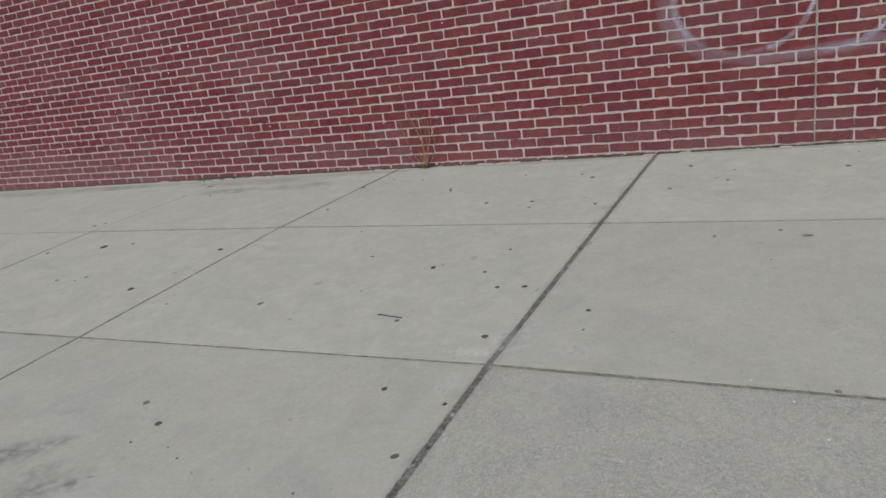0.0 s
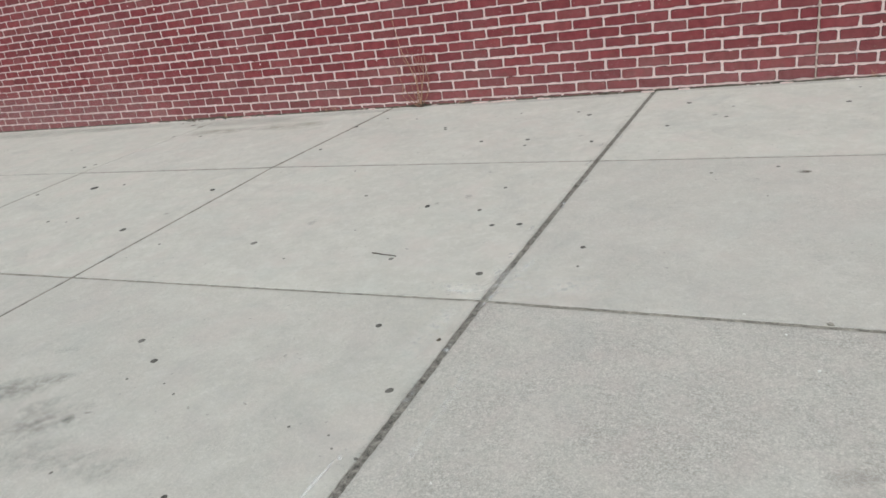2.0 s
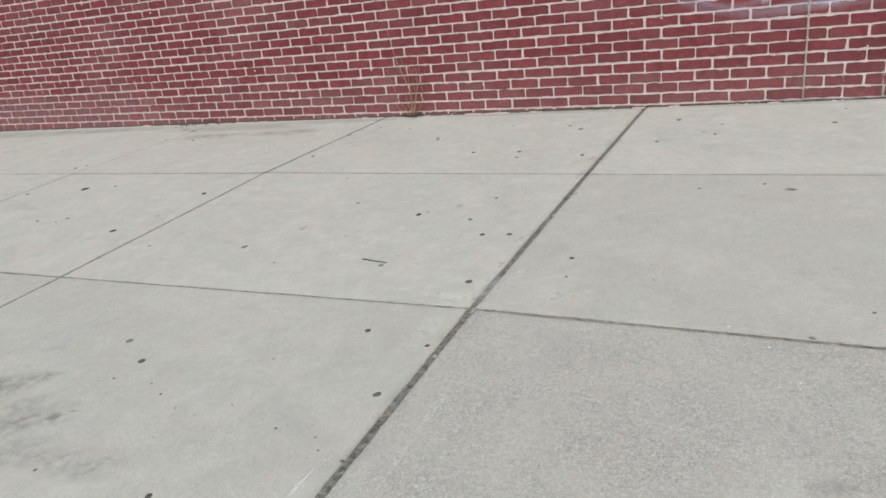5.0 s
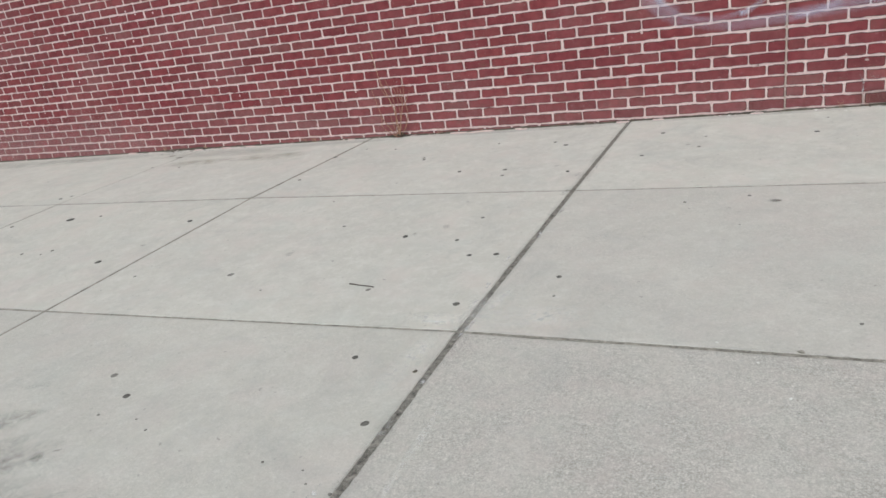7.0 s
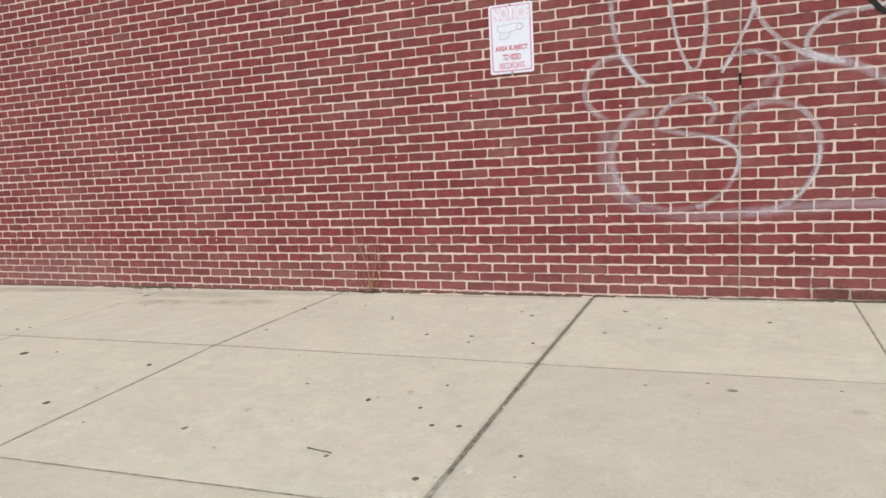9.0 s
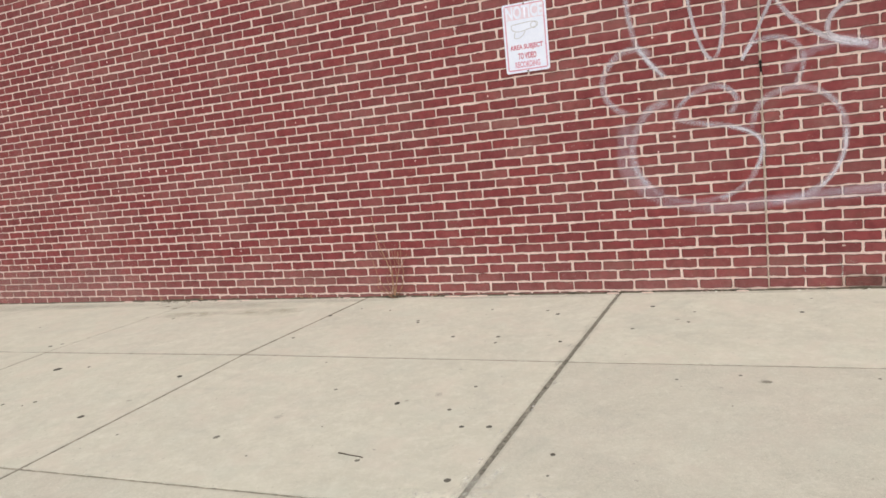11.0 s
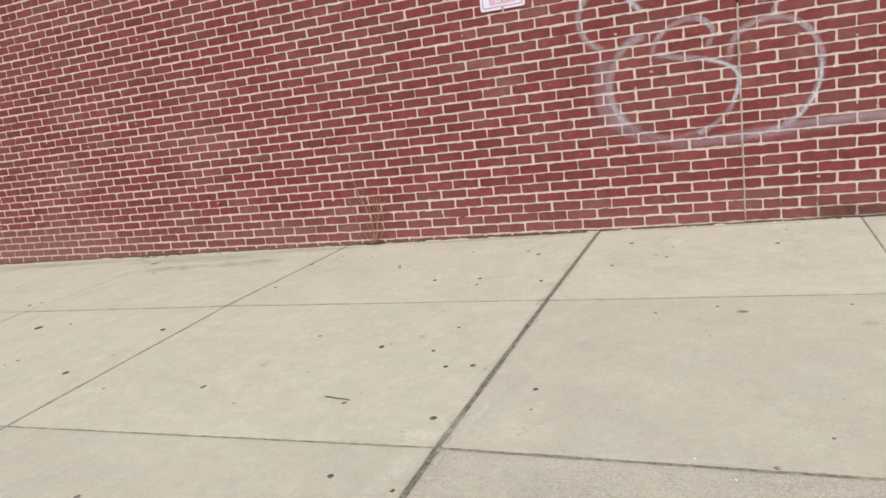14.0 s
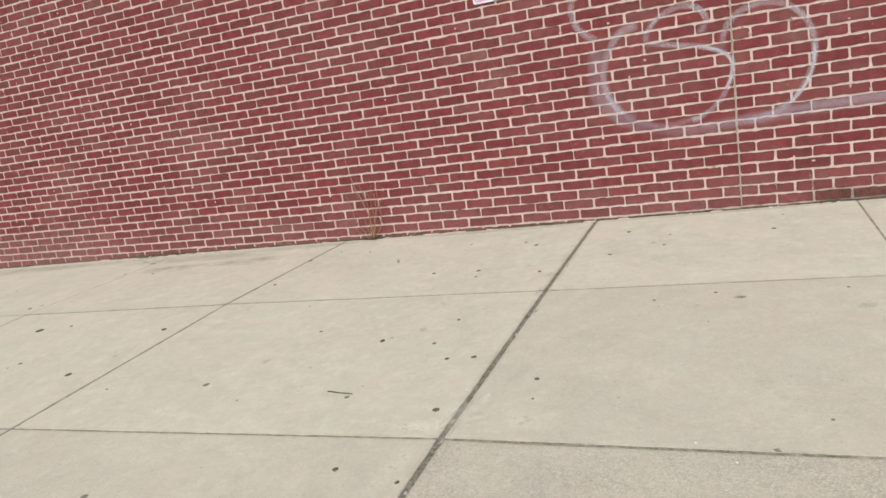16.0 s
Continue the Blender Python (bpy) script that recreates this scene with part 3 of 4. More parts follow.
crumb_v, crumb_f = [], []
rc = random.Random(11)
for k in range(420):
    if k < 130:
        x, y = rc.gauss(-4.75, 0.3), -abs(rc.gauss(0.02, 0.06))
    else:
        x, y = rc.uniform(-9.0, 1.2), -abs(rc.gauss(0.008, 0.018))
    s = rc.uniform(0.002, 0.009)
    z = lie(x, y)
    first = len(crumb_v)
    turn = rc.uniform(0, 6.3)
    for q in range(5):
        a = turn + q * 1.257
        crumb_v.append((x + s * rc.uniform(0.7, 1.4) * math.cos(a), y + s * rc.uniform(0.5, 1.0) * math.sin(a), z + 0.0004))
    crumb_v.append((x, y, z + s * 0.55))
    crumb_f += [(first + q, first + (q + 1) % 5, first + 5) for q in range(5)]
tagged(new("crumbs", mesh_of("crumbs", crumb_v, crumb_f, SOIL)), "scattered dark crumbs of soil and leaf along the wall", "debris", kind="stuff")


pale_v, pale_f = [], []
for k in range(260):
    x, y = rc.uniform(-8.5, 1.3), -abs(rc.gauss(0.006, 0.014)) - 0.003
    if rc.random() < 0.3:
        x = rc.gauss(-3.5, 1.2)
    s, turn, z = rc.uniform(0.002, 0.006), rc.uniform(0, 3.2), lie(x, y)
    long = rc.choice((1.0, 1.0, 2.5, 5.0))
    first = len(pale_v)
    for q in range(4):
        a = q * 1.571
        u, w = s * long * math.cos(a), s * math.sin(a)
        pale_v.append((x + u * math.cos(turn) - w * math.sin(turn), y + 0.35 * (u * math.sin(turn) + w * math.cos(turn)), z + 0.001))
    pale_v.append((x, y, z + s * 0.9 + 0.001))
    pale_f += [(first + q, first + (q + 1) % 4, first + 4) for q in range(4)]
tagged(new("mortar_crumbs", mesh_of("mortar_crumbs", pale_v, pale_f, MORTAR)), "pale mortar crumbs and straws along the foot of the wall", "debris", kind="stuff")


def dead_leaf(x, y, size, turn):
    """A dry curled leaf lying flat."""
    verts, faces = [], []
    for i in range(7):
        t = i / 6
        w = size * 0.38 * math.sin(math.pi * min(1, t * 0.96 + 0.02)) ** 0.8
        for k in (-1, -0.4, 0.4, 1):
            u, v = (t - 0.5) * size * 2, w * k
            px, py = x + u * math.cos(turn) - v * math.sin(turn), y + u * math.sin(turn) + v * math.cos(turn)
            verts.append((px, py, lie(px, py) + 0.002 + 0.012 * size * 8 * (k * k * 0.5 + (t - 0.5) ** 2)))
        if i:
            for k in range(3):
                a = (i - 1) * 4 + k
                faces.append((a, a + 1, a + 5, a + 4))
    ob = new("dead_leaf", mesh_of("dead_leaf", verts, faces, STICK, True))
    tagged(ob, "dark dry leaf lying on the concrete by the wall", "leaf", "dead leaves by the wall")


dead_leaf(-4.60, -0.30, 0.034, 0.1)
dead_leaf(-4.75, -0.225, 0.030, 0.25)
dead_leaf(-4.95, -0.06, 0.040, 0.3)
dead_leaf(-5.25, -0.05, 0.030, 0.2)


# ---- warning sign ----
def rounded(bm, x0, x1, z0, z1, r, y0, y1, segs=6):
    pts = []
    for cx, cz, a0 in ((x1 - r, z1 - r, 0), (x0 + r, z1 - r, 90), (x0 + r, z0 + r, 180), (x1 - r, z0 + r, 270)):
        for k in range(segs + 1):
            a = radians(a0 + 90 * k / segs)
            pts.append((cx + r * math.cos(a), cz + r * math.sin(a)))
    front = [bm.verts.new((x, y0, z)) for x, z in pts]
    back = [bm.verts.new((x, y1, z)) for x, z in pts]
    bm.faces.new(front[::-1])
    bm.faces.new(back)
    n = len(pts)
    for k in range(n):
        bm.faces.new((front[k], back[k], back[(k + 1) % n], front[(k + 1) % n]))


def frame_ring(bm, x0, x1, z0, z1, r, w, y, segs=6):
    rings = []
    for d in (0.0, w):
        ring = []
        for cx, cz, a0 in ((x1 - r, z1 - r, 0), (x0 + r, z1 - r, 90), (x0 + r, z0 + r, 180), (x1 - r, z0 + r, 270)):
            for k in range(segs + 1):
                a = radians(a0 + 90 * k / segs)
                q = max(r - d, 0.001)
                ring.append(bm.verts.new((cx + q * math.cos(a), y, cz + q * math.sin(a))))
        rings.append(ring)
    n = len(rings[0])
    for k in range(n):
        bm.faces.new((rings[0][k], rings[1][k], rings[1][(k + 1) % n], rings[0][(k + 1) % n]))


def lettering(text, material, x0, x1, z0, z1, y, parent, heavy=0.0, label=""):
    """Raised print of the given words, set to fill the given box."""
    cu = bpy.data.curves.new("words", "FONT")
    cu.body = text
    cu.offset = heavy
    cu.resolution_u = 4
    tmp = new("words", cu)
    dg = bpy.context.evaluated_depsgraph_get()
    me = bpy.data.meshes.new_from_object(tmp.evaluated_get(dg))
    bpy.data.objects.remove(tmp)
    co = np.empty(len(me.vertices) * 3)
    me.vertices.foreach_get("co", co)
    co = co.reshape(-1, 3)
    lo, hi = co.min(0), co.max(0)
    flat = np.empty_like(co)
    flat[:, 0] = x0 + (co[:, 0] - lo[0]) / (hi[0] - lo[0]) * (x1 - x0)
    flat[:, 1] = y
    flat[:, 2] = z0 + (co[:, 1] - lo[1]) / (hi[1] - lo[1]) * (z1 - z0)
    me.vertices.foreach_set("co", flat.ravel())
    me.materials.clear()
    me.materials.append(material)
    me.update()
    return part("lettering", me, parent, label)


def notice_sign():
    sign = tagged(new("notice_sign"), "white metal notice sign, faded red print, bolted to brick wall", "sign")
    sign.location = (-1.4205, -0.006, 1.740)
    bm = bmesh.new()
    rounded(bm, -0.1525, 0.1525, -0.2285, 0.2285, 0.016, -0.0012, 0.0012)
    panel = part("panel", bm_mesh("panel", bm, SIGN_WHITE), sign, "white enamelled metal panel with rounded corners")
    bm = bmesh.new()
    frame_ring(bm, -0.139, 0.139, -0.214, 0.217, 0.014, 0.0085, -0.0016)
    part("border", bm_mesh("border", bm, SIGN_PINK), panel, "faded red border line")
    bm = bmesh.new()
    box(bm, -0.133, 0.133, -0.0018, -0.0013, 0.120, 0.211)
    band = part("header_band", bm_mesh("header_band", bm, SIGN_BAND), sign, "bleached red band behind the heading")
    lettering("NOTICE", SIGN_WHITE, -0.128, 0.128, 0.124, 0.209, -0.0022, band, 0.035, "pale block letters")
    lettering("AREA SUBJECT", SIGN_RED, -0.114, 0.114, -0.086, -0.044, -0.0017, panel, 0.034, "faded red letters")
    lettering("TO VIDEO", SIGN_RED, -0.062, 0.064, -0.141, -0.099, -0.0017, panel, 0.034, "faded red letters")
    lettering("RECORDING", SIGN_PINK, -0.086, 0.088, -0.196, -0.155, -0.0017, panel, 0.036, "faded red letters")
    # outline of a camera on a bracket
    body = [(-0.095, 0.088), (-0.088, 0.055), (-0.040, 0.040), (0.030, 0.052), (0.080, 0.062), (0.086, 0.085), (0.050, 0.096), (-0.02, 0.094), (-0.095, 0.088)]
    arm = [(-0.070, 0.045), (-0.078, 0.005), (-0.050, 0.000), (-0.020, 0.012), (0.000, 0.040)]
    lens = [(0.060 + 0.020 * math.cos(a * 0.785), 0.072 + 0.020 * math.sin(a * 0.785)) for a in range(9)]
    for pts in (body, arm, lens):
        line = spline([(x, 0, z) for x, z in pts], 6)
        verts, faces = [], []
        for i, q in enumerate(line):
            ahead = (line[min(i + 1, len(line) - 1)] - line[max(i - 1, 0)]).normalized()
            side = Vector((-ahead.z, 0, ahead.x)) * 0.0021
            verts += [(q.x + side.x, -0.0017, q.z + side.z), (q.x - side.x, -0.0017, q.z - side.z)]
            if i:
                faces.append((2 * i - 2, 2 * i - 1, 2 * i + 1, 2 * i))
        part("pictogram", mesh_of("pictogram", verts, faces, SIGN_GREY), panel, "bleached outline of a camera")
    for z in (0.219, -0.221):
        bm = bmesh.new()
        bmesh.ops.create_cone(bm, cap_ends=True, segments=12, radius1=0.0065, radius2=0.0052, depth=0.005, matrix=pose(0, -0.003, z, 90, 0, 0))
        box(bm, -0.0065, 0.0065, -0.0045, -0.001, z - 0.0015, z + 0.0015)
        part("bolt", bm_mesh("bolt", bm, STEEL), sign, "small dark rusty bolt")
    return sign


notice_sign()

# ---- spray-paint tag ----
tag = tagged(new("graffiti"), "pale lavender spray-paint outline lettering on the brick wall", "graffiti")


def ribbon(name, line, half, y, material, parent, ends=0.12, label="", vary=0.2, seed=0.0):
    """A sprayed line: full along its middle, thinner to its sides and ends."""
    verts, faces, coat = [], [], []
    cols = (-1.0, -0.62, -0.3, 0.0, 0.3, 0.62, 1.0)
    fall = (0.0, 0.55, 0.9, 1.0, 0.9, 0.55, 0.0)
    m = len(line) - 1
    for i, q in enumerate(line):
        ahead = (line[min(i + 1, m)] - line[max(i - 1, 0)]).normalized()
        side = Vector((-ahead.z, 0, ahead.x))
        w = half * (1 + vary * noise.noise(Vector((i * 0.09, seed, 0.0))))
        fade = min(1.0, (0.25 + i) / (ends * m + 0.01), (0.25 + m - i) / (ends * m + 0.01))
        fade *= 0.8 + 0.4 * noise.noise(Vector((i * 0.12, seed + 5, 1.0)))
        for s, c in zip(cols, fall):
            p = q + side * (s * w)
            verts.append((p.x, y, p.z))
            coat.append(max(0.0, min(1.0, c * fade)))
        if i:
            for k in range(6):
                a = (i - 1) * 7 + k
                faces.append((a, a + 1, a + 8, a + 7))
    me = mesh_of(name, verts, faces, material)
    me.attributes.new("coat", "FLOAT", "POINT").data.foreach_set("value", coat)
    ob = part(name, me, parent, label)
    ob.visible_shadow = False
    return ob


layer = [0]


def stroke(width, *points, material=SPRAY):
    layer[0] += 1
    line = spline([(x, 0, z) for x, z in points], 10)
    ribbon("stroke", line, width * 0.62, -0.0016 - 0.0003 * layer[0], material, tag, 0.06, seed=layer[0] * 3.1)


stroke(0.095, (-0.803, 1.10), (-0.811, 0.802), (-0.700, 0.660), (-0.60, 0.610), material=SPRAY_THIN)
stroke(0.066, (-0.645, 0.585), (-0.307, 0.520), (0.077, 0.540), (0.376, 0.560), (0.80, 0.567), (1.25, 0.56), material=SPRAY_THIN)
stroke(0.036, (0.05, 0.530), (0.376, 0.575), (0.80, 0.590), (1.20, 0.58), material=SPRAY_THIN)
stroke(0.036, (-0.765, 2.02), (-0.757, 1.864), (-0.744, 1.724), (-0.702, 1.560), (-0.626, 1.444), (-0.542, 1.352))
stroke(0.041, (-0.622, 1.499), (-0.713, 1.551), (-0.820, 1.532), (-0.916, 1.432), (-0.932, 1.308), (-0.876, 1.210), (-0.783, 1.145))
stroke(0.046, (-0.536, 1.205), (-0.648, 1.165), (-0.724, 1.066), (-0.767, 0.937), (-0.751, 0.796), (-0.676, 0.673))
stroke(0.028, (-0.72, 0.73), (-0.676, 0.673), (-0.541, 0.591), (-0.372, 0.565), (-0.206, 0.589), material=SPRAY_THIN)
stroke(0.030, (-0.26, 0.575), (-0.206, 0.589), (-0.090, 0.672), (-0.023, 0.787),
       (-0.004, 0.897), (-0.064, 0.964), (-0.188, 1.015), (-0.349, 1.047), (-0.501, 1.084))
stroke(0.032, (-0.501, 1.084), (-0.470, 1.162), (-0.390, 1.232), (-0.274, 1.265), (-0.179, 1.235), (-0.138, 1.162), (-0.179, 1.086))
stroke(0.034, (-0.063, 0.985), (-0.028, 1.102), (0.052, 1.176), (0.187, 1.204), (0.303, 1.166), (0.388, 1.085), (0.433, 0.967),
       (0.425, 0.828), (0.373, 0.702), (0.290, 0.609), (0.23, 0.578))
stroke(0.034, (0.290, 0.609), (0.184, 0.559), (0.030, 0.532), material=SPRAY_THIN)
stroke(0.021, (-0.104, 1.399), (-0.037, 1.514), (0.021, 1.628), (0.065, 1.73), (0.075, 1.87), (0.07, 2.0), material=SPRAY_BRIGHT)
stroke(0.027, (-0.104, 1.399), (-0.045, 1.483), (0.063, 1.505), (0.166, 1.473), (0.225, 1.396), (0.220, 1.307), (0.179, 1.208))
stroke(0.050, (0.124, 1.281), (0.168, 1.340), (0.236, 1.375), (0.311, 1.415), (0.441, 1.432), (0.584, 1.386), (0.733, 1.289), (0.86, 1.18), material=SPRAY_THIN)
stroke(0.023, (-0.43, 2.0), (-0.392, 1.799), (-0.361, 1.626), (-0.313, 1.484), (-0.267, 1.426), (-0.227, 1.471), (-0.195, 1.616), (-0.192, 1.763), (-0.21, 1.98), material=SPRAY_BRIGHT)
stroke(0.030, (0.07, 1.80), (0.082, 1.737), (0.159, 1.615), (0.280, 1.505), (0.413, 1.431), (0.50, 1.406), (0.56, 1.394), material=SPRAY_BRIGHT)
stroke(0.050, (0.42, 1.425), (0.542, 1.392), (0.66, 1.342), (0.80, 1.27), material=SPRAY_THIN)
stroke(0.029, (0.80, 1.70), (0.688, 1.685), (0.507, 1.663), (0.395, 1.604), (0.353, 1.520), (0.389, 1.456), (0.542, 1.400), material=SPRAY_BRIGHT)
stroke(0.016, (-0.20, 1.018), (-0.07, 0.968), (-0.012, 0.90), (-0.020, 0.80), (-0.05, 0.74), material=SPRAY_BRIGHT)
stroke(0.018, (-0.104, 1.395), (-0.075, 1.44), (-0.045, 1.483), material=SPRAY_BRIGHT)
stroke(0.020, (-0.70, 1.555), (-0.63, 1.45), (-0.548, 1.358), material=SPRAY_BRIGHT)
stroke(0.018, (0.436, 0.93), (0.422, 0.80), (0.37, 0.69), (0.30, 0.61), material=SPRAY_BRIGHT)
black_tag = tagged(new("graffiti"), "black spray-paint outline on the brick wall above the pale tag", "graffiti")
ribbon("stroke", spline([(0.66, 0, 1.80), (0.668, 0, 1.733), (0.693, 0, 1.696), (0.735, 0, 1.655), (0.83, 0, 1.63), (0.92, 0, 1.66)], 10), 0.016, -0.0075, SPRAY_DARK, black_tag, 0.05)


ribbon("fill", spline([(0.74, 0, 1.82), (0.76, 0, 1.75), (0.82, 0, 1.70), (0.93, 0, 1.71)], 10), 0.045, -0.0066, SPRAY_BRIGHT, black_tag, 0.05, "pale grey fill")


# ---- marks on the wall ----
def wall_mark(name, points, half, material, label, y=-0.0030, ends=0.3):
    ob = ribbon(name, spline([(x, 0, z) for x, z in points], 10), half, y, material, None, ends, vary=0.5, seed=points[0][0])
    tagged(ob, label, name)


wall_mark("stain", ((-9.2, 0.12), (-7.4, 0.13), (-6.2, 0.11), (-5.1, 0.08)), 0.24, HAZE, "pale rosy lime haze over the lowest brick courses", -0.0032)
wall_mark("stain", ((0.36, 0.035), (0.65, 0.03), (1.05, 0.03), (1.5, 0.03)), 0.050, WALL_GRIME, "brown damp grime on the lowest bricks", -0.0040, 0.1)
wall_mark("scrape", ((0.375, 0.175), (0.40, 0.125), (0.395, 0.06)), 0.010, SCUFF, "white scraped drip on the low bricks", -0.0050, 0.1)
wall_mark("scrape", ((0.43, 0.165), (0.455, 0.150), (0.475, 0.155)), 0.007, SCUFF, "small white scraped mark on a brick", -0.0050, 0.1)
wall_mark("scrape", ((0.18, 0.16), (0.20, 0.12), (0.205, 0.09)), 0.006, SCUFF, "small white scraped mark on a brick", -0.0050, 0.1)


def sliver(x, y, size, turn, seed):
    """A flat broken flake of pale mortar."""
    r = random.Random(seed)
    pts = [(size * q * r.uniform(0.8, 1.2), size * 0.16 * w * r.uniform(0.7, 1.3)) for q, w in ((-1, 0.2), (-0.6, -1), (0.1, -1), (0.8, -0.7), (1.0, 0.3), (0.3, 1), (-0.5, 0.9))]
    pts = [(x + u * math.cos(turn) - v * math.sin(turn), y + u * math.sin(turn) + v * math.cos(turn)) for u, v in pts]
    n = len(pts)
    verts = [(u, v, lie(u, v) - 0.0005) for u, v in pts] + [(u, v, lie(u, v) + 0.006 + r.uniform(0, 0.003)) for u, v in pts]
    faces = [tuple(range(n, 2 * n))] + [(k, (k + 1) % n, n + (k + 1) % n, n + k) for k in range(n)]
    tagged(new("mortar_flake", mesh_of("mortar_flake", verts, faces, MORTAR)), "flat broken flake of pale mortar at the wall's foot", "debris", "mortar flakes along the wall")


for k, (x, y, size, turn) in enumerate(((-2.13, -0.035, 0.060, 0.02), (-2.00, -0.040, 0.045, 0.10), (-1.90, -0.030, 0.050, 0.0), (-1.67, -0.028, 0.030, 0.05), (-1.63, -0.045, 0.035, 0.1),
                                        (-0.95, -0.030, 0.045, 0.05), (-0.72, -0.026, 0.035, 0.0), (-4.30, -0.045, 0.060, 0.05), (-4.05, -0.040, 0.045, 0.0), (-4.62, -0.05, 0.05, 0.1),
                                        (-5.45, -0.030, 0.055, 0.02), (-3.05, -0.028, 0.030, 0.0), (-0.15, -0.024, 0.030, 0.0))):
    sliver(x, y, size, turn, k + 40)


# ---- dead weed growing from the crack, and dry tufts ----
def stem(parent, base_y, r0, r1, *points, material=TWIG, lean=0.02, name="stem"):
    n = len(points) - 1
    line = spline([(x, base_y - lean * i / n * math.sin(i * 1.3 + x * 9), z) for i, (x, z) in enumerate(points)], 5)
    v, f = tube(line, r0 * 0.95, r1 * 0.95)
    return part(name, mesh_of(name, v, f, material, True), parent)


weed = tagged(new("dead_weed"), "dry leafless reddish-brown weed rooted in the crack at the wall's foot", "weed")
stem(weed, -0.035, 0.0045, 0.0018, (-2.603, -0.03), (-2.613, 0.131), (-2.639, 0.219), (-2.673, 0.306), (-2.701, 0.379), (-2.705, 0.450), (-2.732, 0.619), material=STRAW)
stem(weed, -0.045, 0.0045, 0.0019, (-2.603, -0.03), (-2.614, 0.073), (-2.606, 0.174), (-2.627, 0.289), (-2.655, 0.411))
stem(weed, -0.040, 0.0045, 0.0019, (-2.595, -0.03), (-2.536, 0.055), (-2.513, 0.154), (-2.520, 0.239), (-2.507, 0.337), (-2.518, 0.421))
stem(weed, -0.050, 0.0042, 0.0019, (-2.605, -0.03), (-2.569, 0.100), (-2.543, 0.213), (-2.538, 0.325), material=STRAW)
stem(weed, -0.040, 0.0042, 0.0018, (-2.610, -0.03), (-2.670, 0.032), (-2.723, 0.108), (-2.757, 0.197), (-2.792, 0.329))
stem(weed, -0.050, 0.0039, 0.0018, (-2.615, -0.03), (-2.725, 0.050), (-2.726, 0.137))
stem(weed, -0.055, 0.0039, 0.0018, (-2.605, -0.03), (-2.642, 0.104), (-2.648, 0.162))
stem(weed, -0.050, 0.0039, 0.0018, (-2.600, -0.03), (-2.575, 0.06), (-2.572, 0.17), (-2.585, 0.30), (-2.60, 0.36))
stem(weed, -0.045, 0.0033, 0.0015, (-2.52, 0.20), (-2.50, 0.25), (-2.475, 0.30), name="twig")
stem(weed, -0.045, 0.0030, 0.0015, (-2.66, 0.27), (-2.69, 0.33), (-2.70, 0.37), name="twig")
stem(weed, -0.045, 0.0030, 0.0015, (-2.545, 0.23), (-2.565, 0.29), (-2.57, 0.34), name="twig")
clump = bmesh.new()
rt = random.Random(5)
for k in range(26):
    bmesh.ops.create_icosphere(clump, subdivisions=1, radius=rt.uniform(0.005, 0.011),
                               matrix=pose(-2.605 + rt.gauss(0, 0.025), -0.03 + rt.gauss(0, 0.014), -0.024 + abs(rt.gauss(0, 0.007)), rt.uniform(0, 90), rt.uniform(0, 90), 0))
part("root_clump", bm_mesh("root_clump", clump, SOIL), weed, "dark soil round the roots")


def tuft(x, tall, count, seed, material=STRAW):
    r = random.Random(seed)
    t = tagged(new("dry_tuft"), "small dry grass tuft in the crack below the wall", "grass tuft", "tufts along the wall")
    for k in range(count):
        h = tall * r.uniform(0.5, 1.0)
        bx = x + r.gauss(0, 0.012)
        dx = r.gauss(0, 0.35) * h
        line = spline([(bx, -0.012, lie(bx, 0) - 0.004), (bx + dx * 0.4, -0.02, h * 0.6 + lie(bx, 0)), (bx + dx, -0.022 - 0.2 * h * r.random(), h + lie(bx, 0))], 4)
        v, f = tube(line, 0.0014, 0.0005, 4)
        part("blade", mesh_of("blade", v, f, material), t)


tuft(0.405, 0.11, 4, 1, TWIG)
tuft(0.30, 0.05, 4, 2)
tuft(-2.28, 0.06, 6, 3)
tuft(-3.40, 0.07, 6, 4)
tuft(-3.48, 0.05, 4, 5)
tuft(-4.55, 0.06, 7, 6)
tuft(-5.05, 0.06, 6, 7)
tuft(-1.95, 0.04, 4, 8)

# ---- small things on the pavement ----
gum_count = [0]


def gum(x, y, r):
    """An old flattened piece of chewing gum, with an uneven rim."""
    gum_count[0] += 1
    rr = random.Random(gum_count[0])
    n = 12
    turn = rr.uniform(0, 6.3)
    long = rr.uniform(1.0, 1.13)
    rim, ins = [], []
    for k in range(n):
        a = 2 * math.pi * k / n
        q = r * (1 + rr.uniform(-0.14, 0.14))
        px, py = q * long * math.cos(a), q / long * math.sin(a)
        rim.append((px * math.cos(turn) - py * math.sin(turn), px * math.sin(turn) + py * math.cos(turn)))
    h = min(0.0018, 0.0007 + r * 0.05)
    verts = [(px, py, 0.0488 * py - 0.001) for px, py in rim] + [(px * 0.86, py * 0.86, 0.0486 * py * 0.86 + h) for px, py in rim] + [(0, 0, h * 1.25)]
    faces = [(k, (k + 1) % n, n + (k + 1) % n, n + k) for k in range(n)] + [(n + k, n + (k + 1) % n, 2 * n) for k in range(n)]
    ob = new("gum_spot", mesh_of("gum_spot", verts, faces, GUM if r > 0.0105 else SPECK, True))
    ob.location = (x, y, lie(x, y) + 0.0004)
    tagged(ob, "flattened blackened chewing-gum spot stuck on the concrete pavement" if r > 0.008 else "tiny dark gum speck stuck on the concrete pavement",
           "gum spot", "gum spots on the pavement")


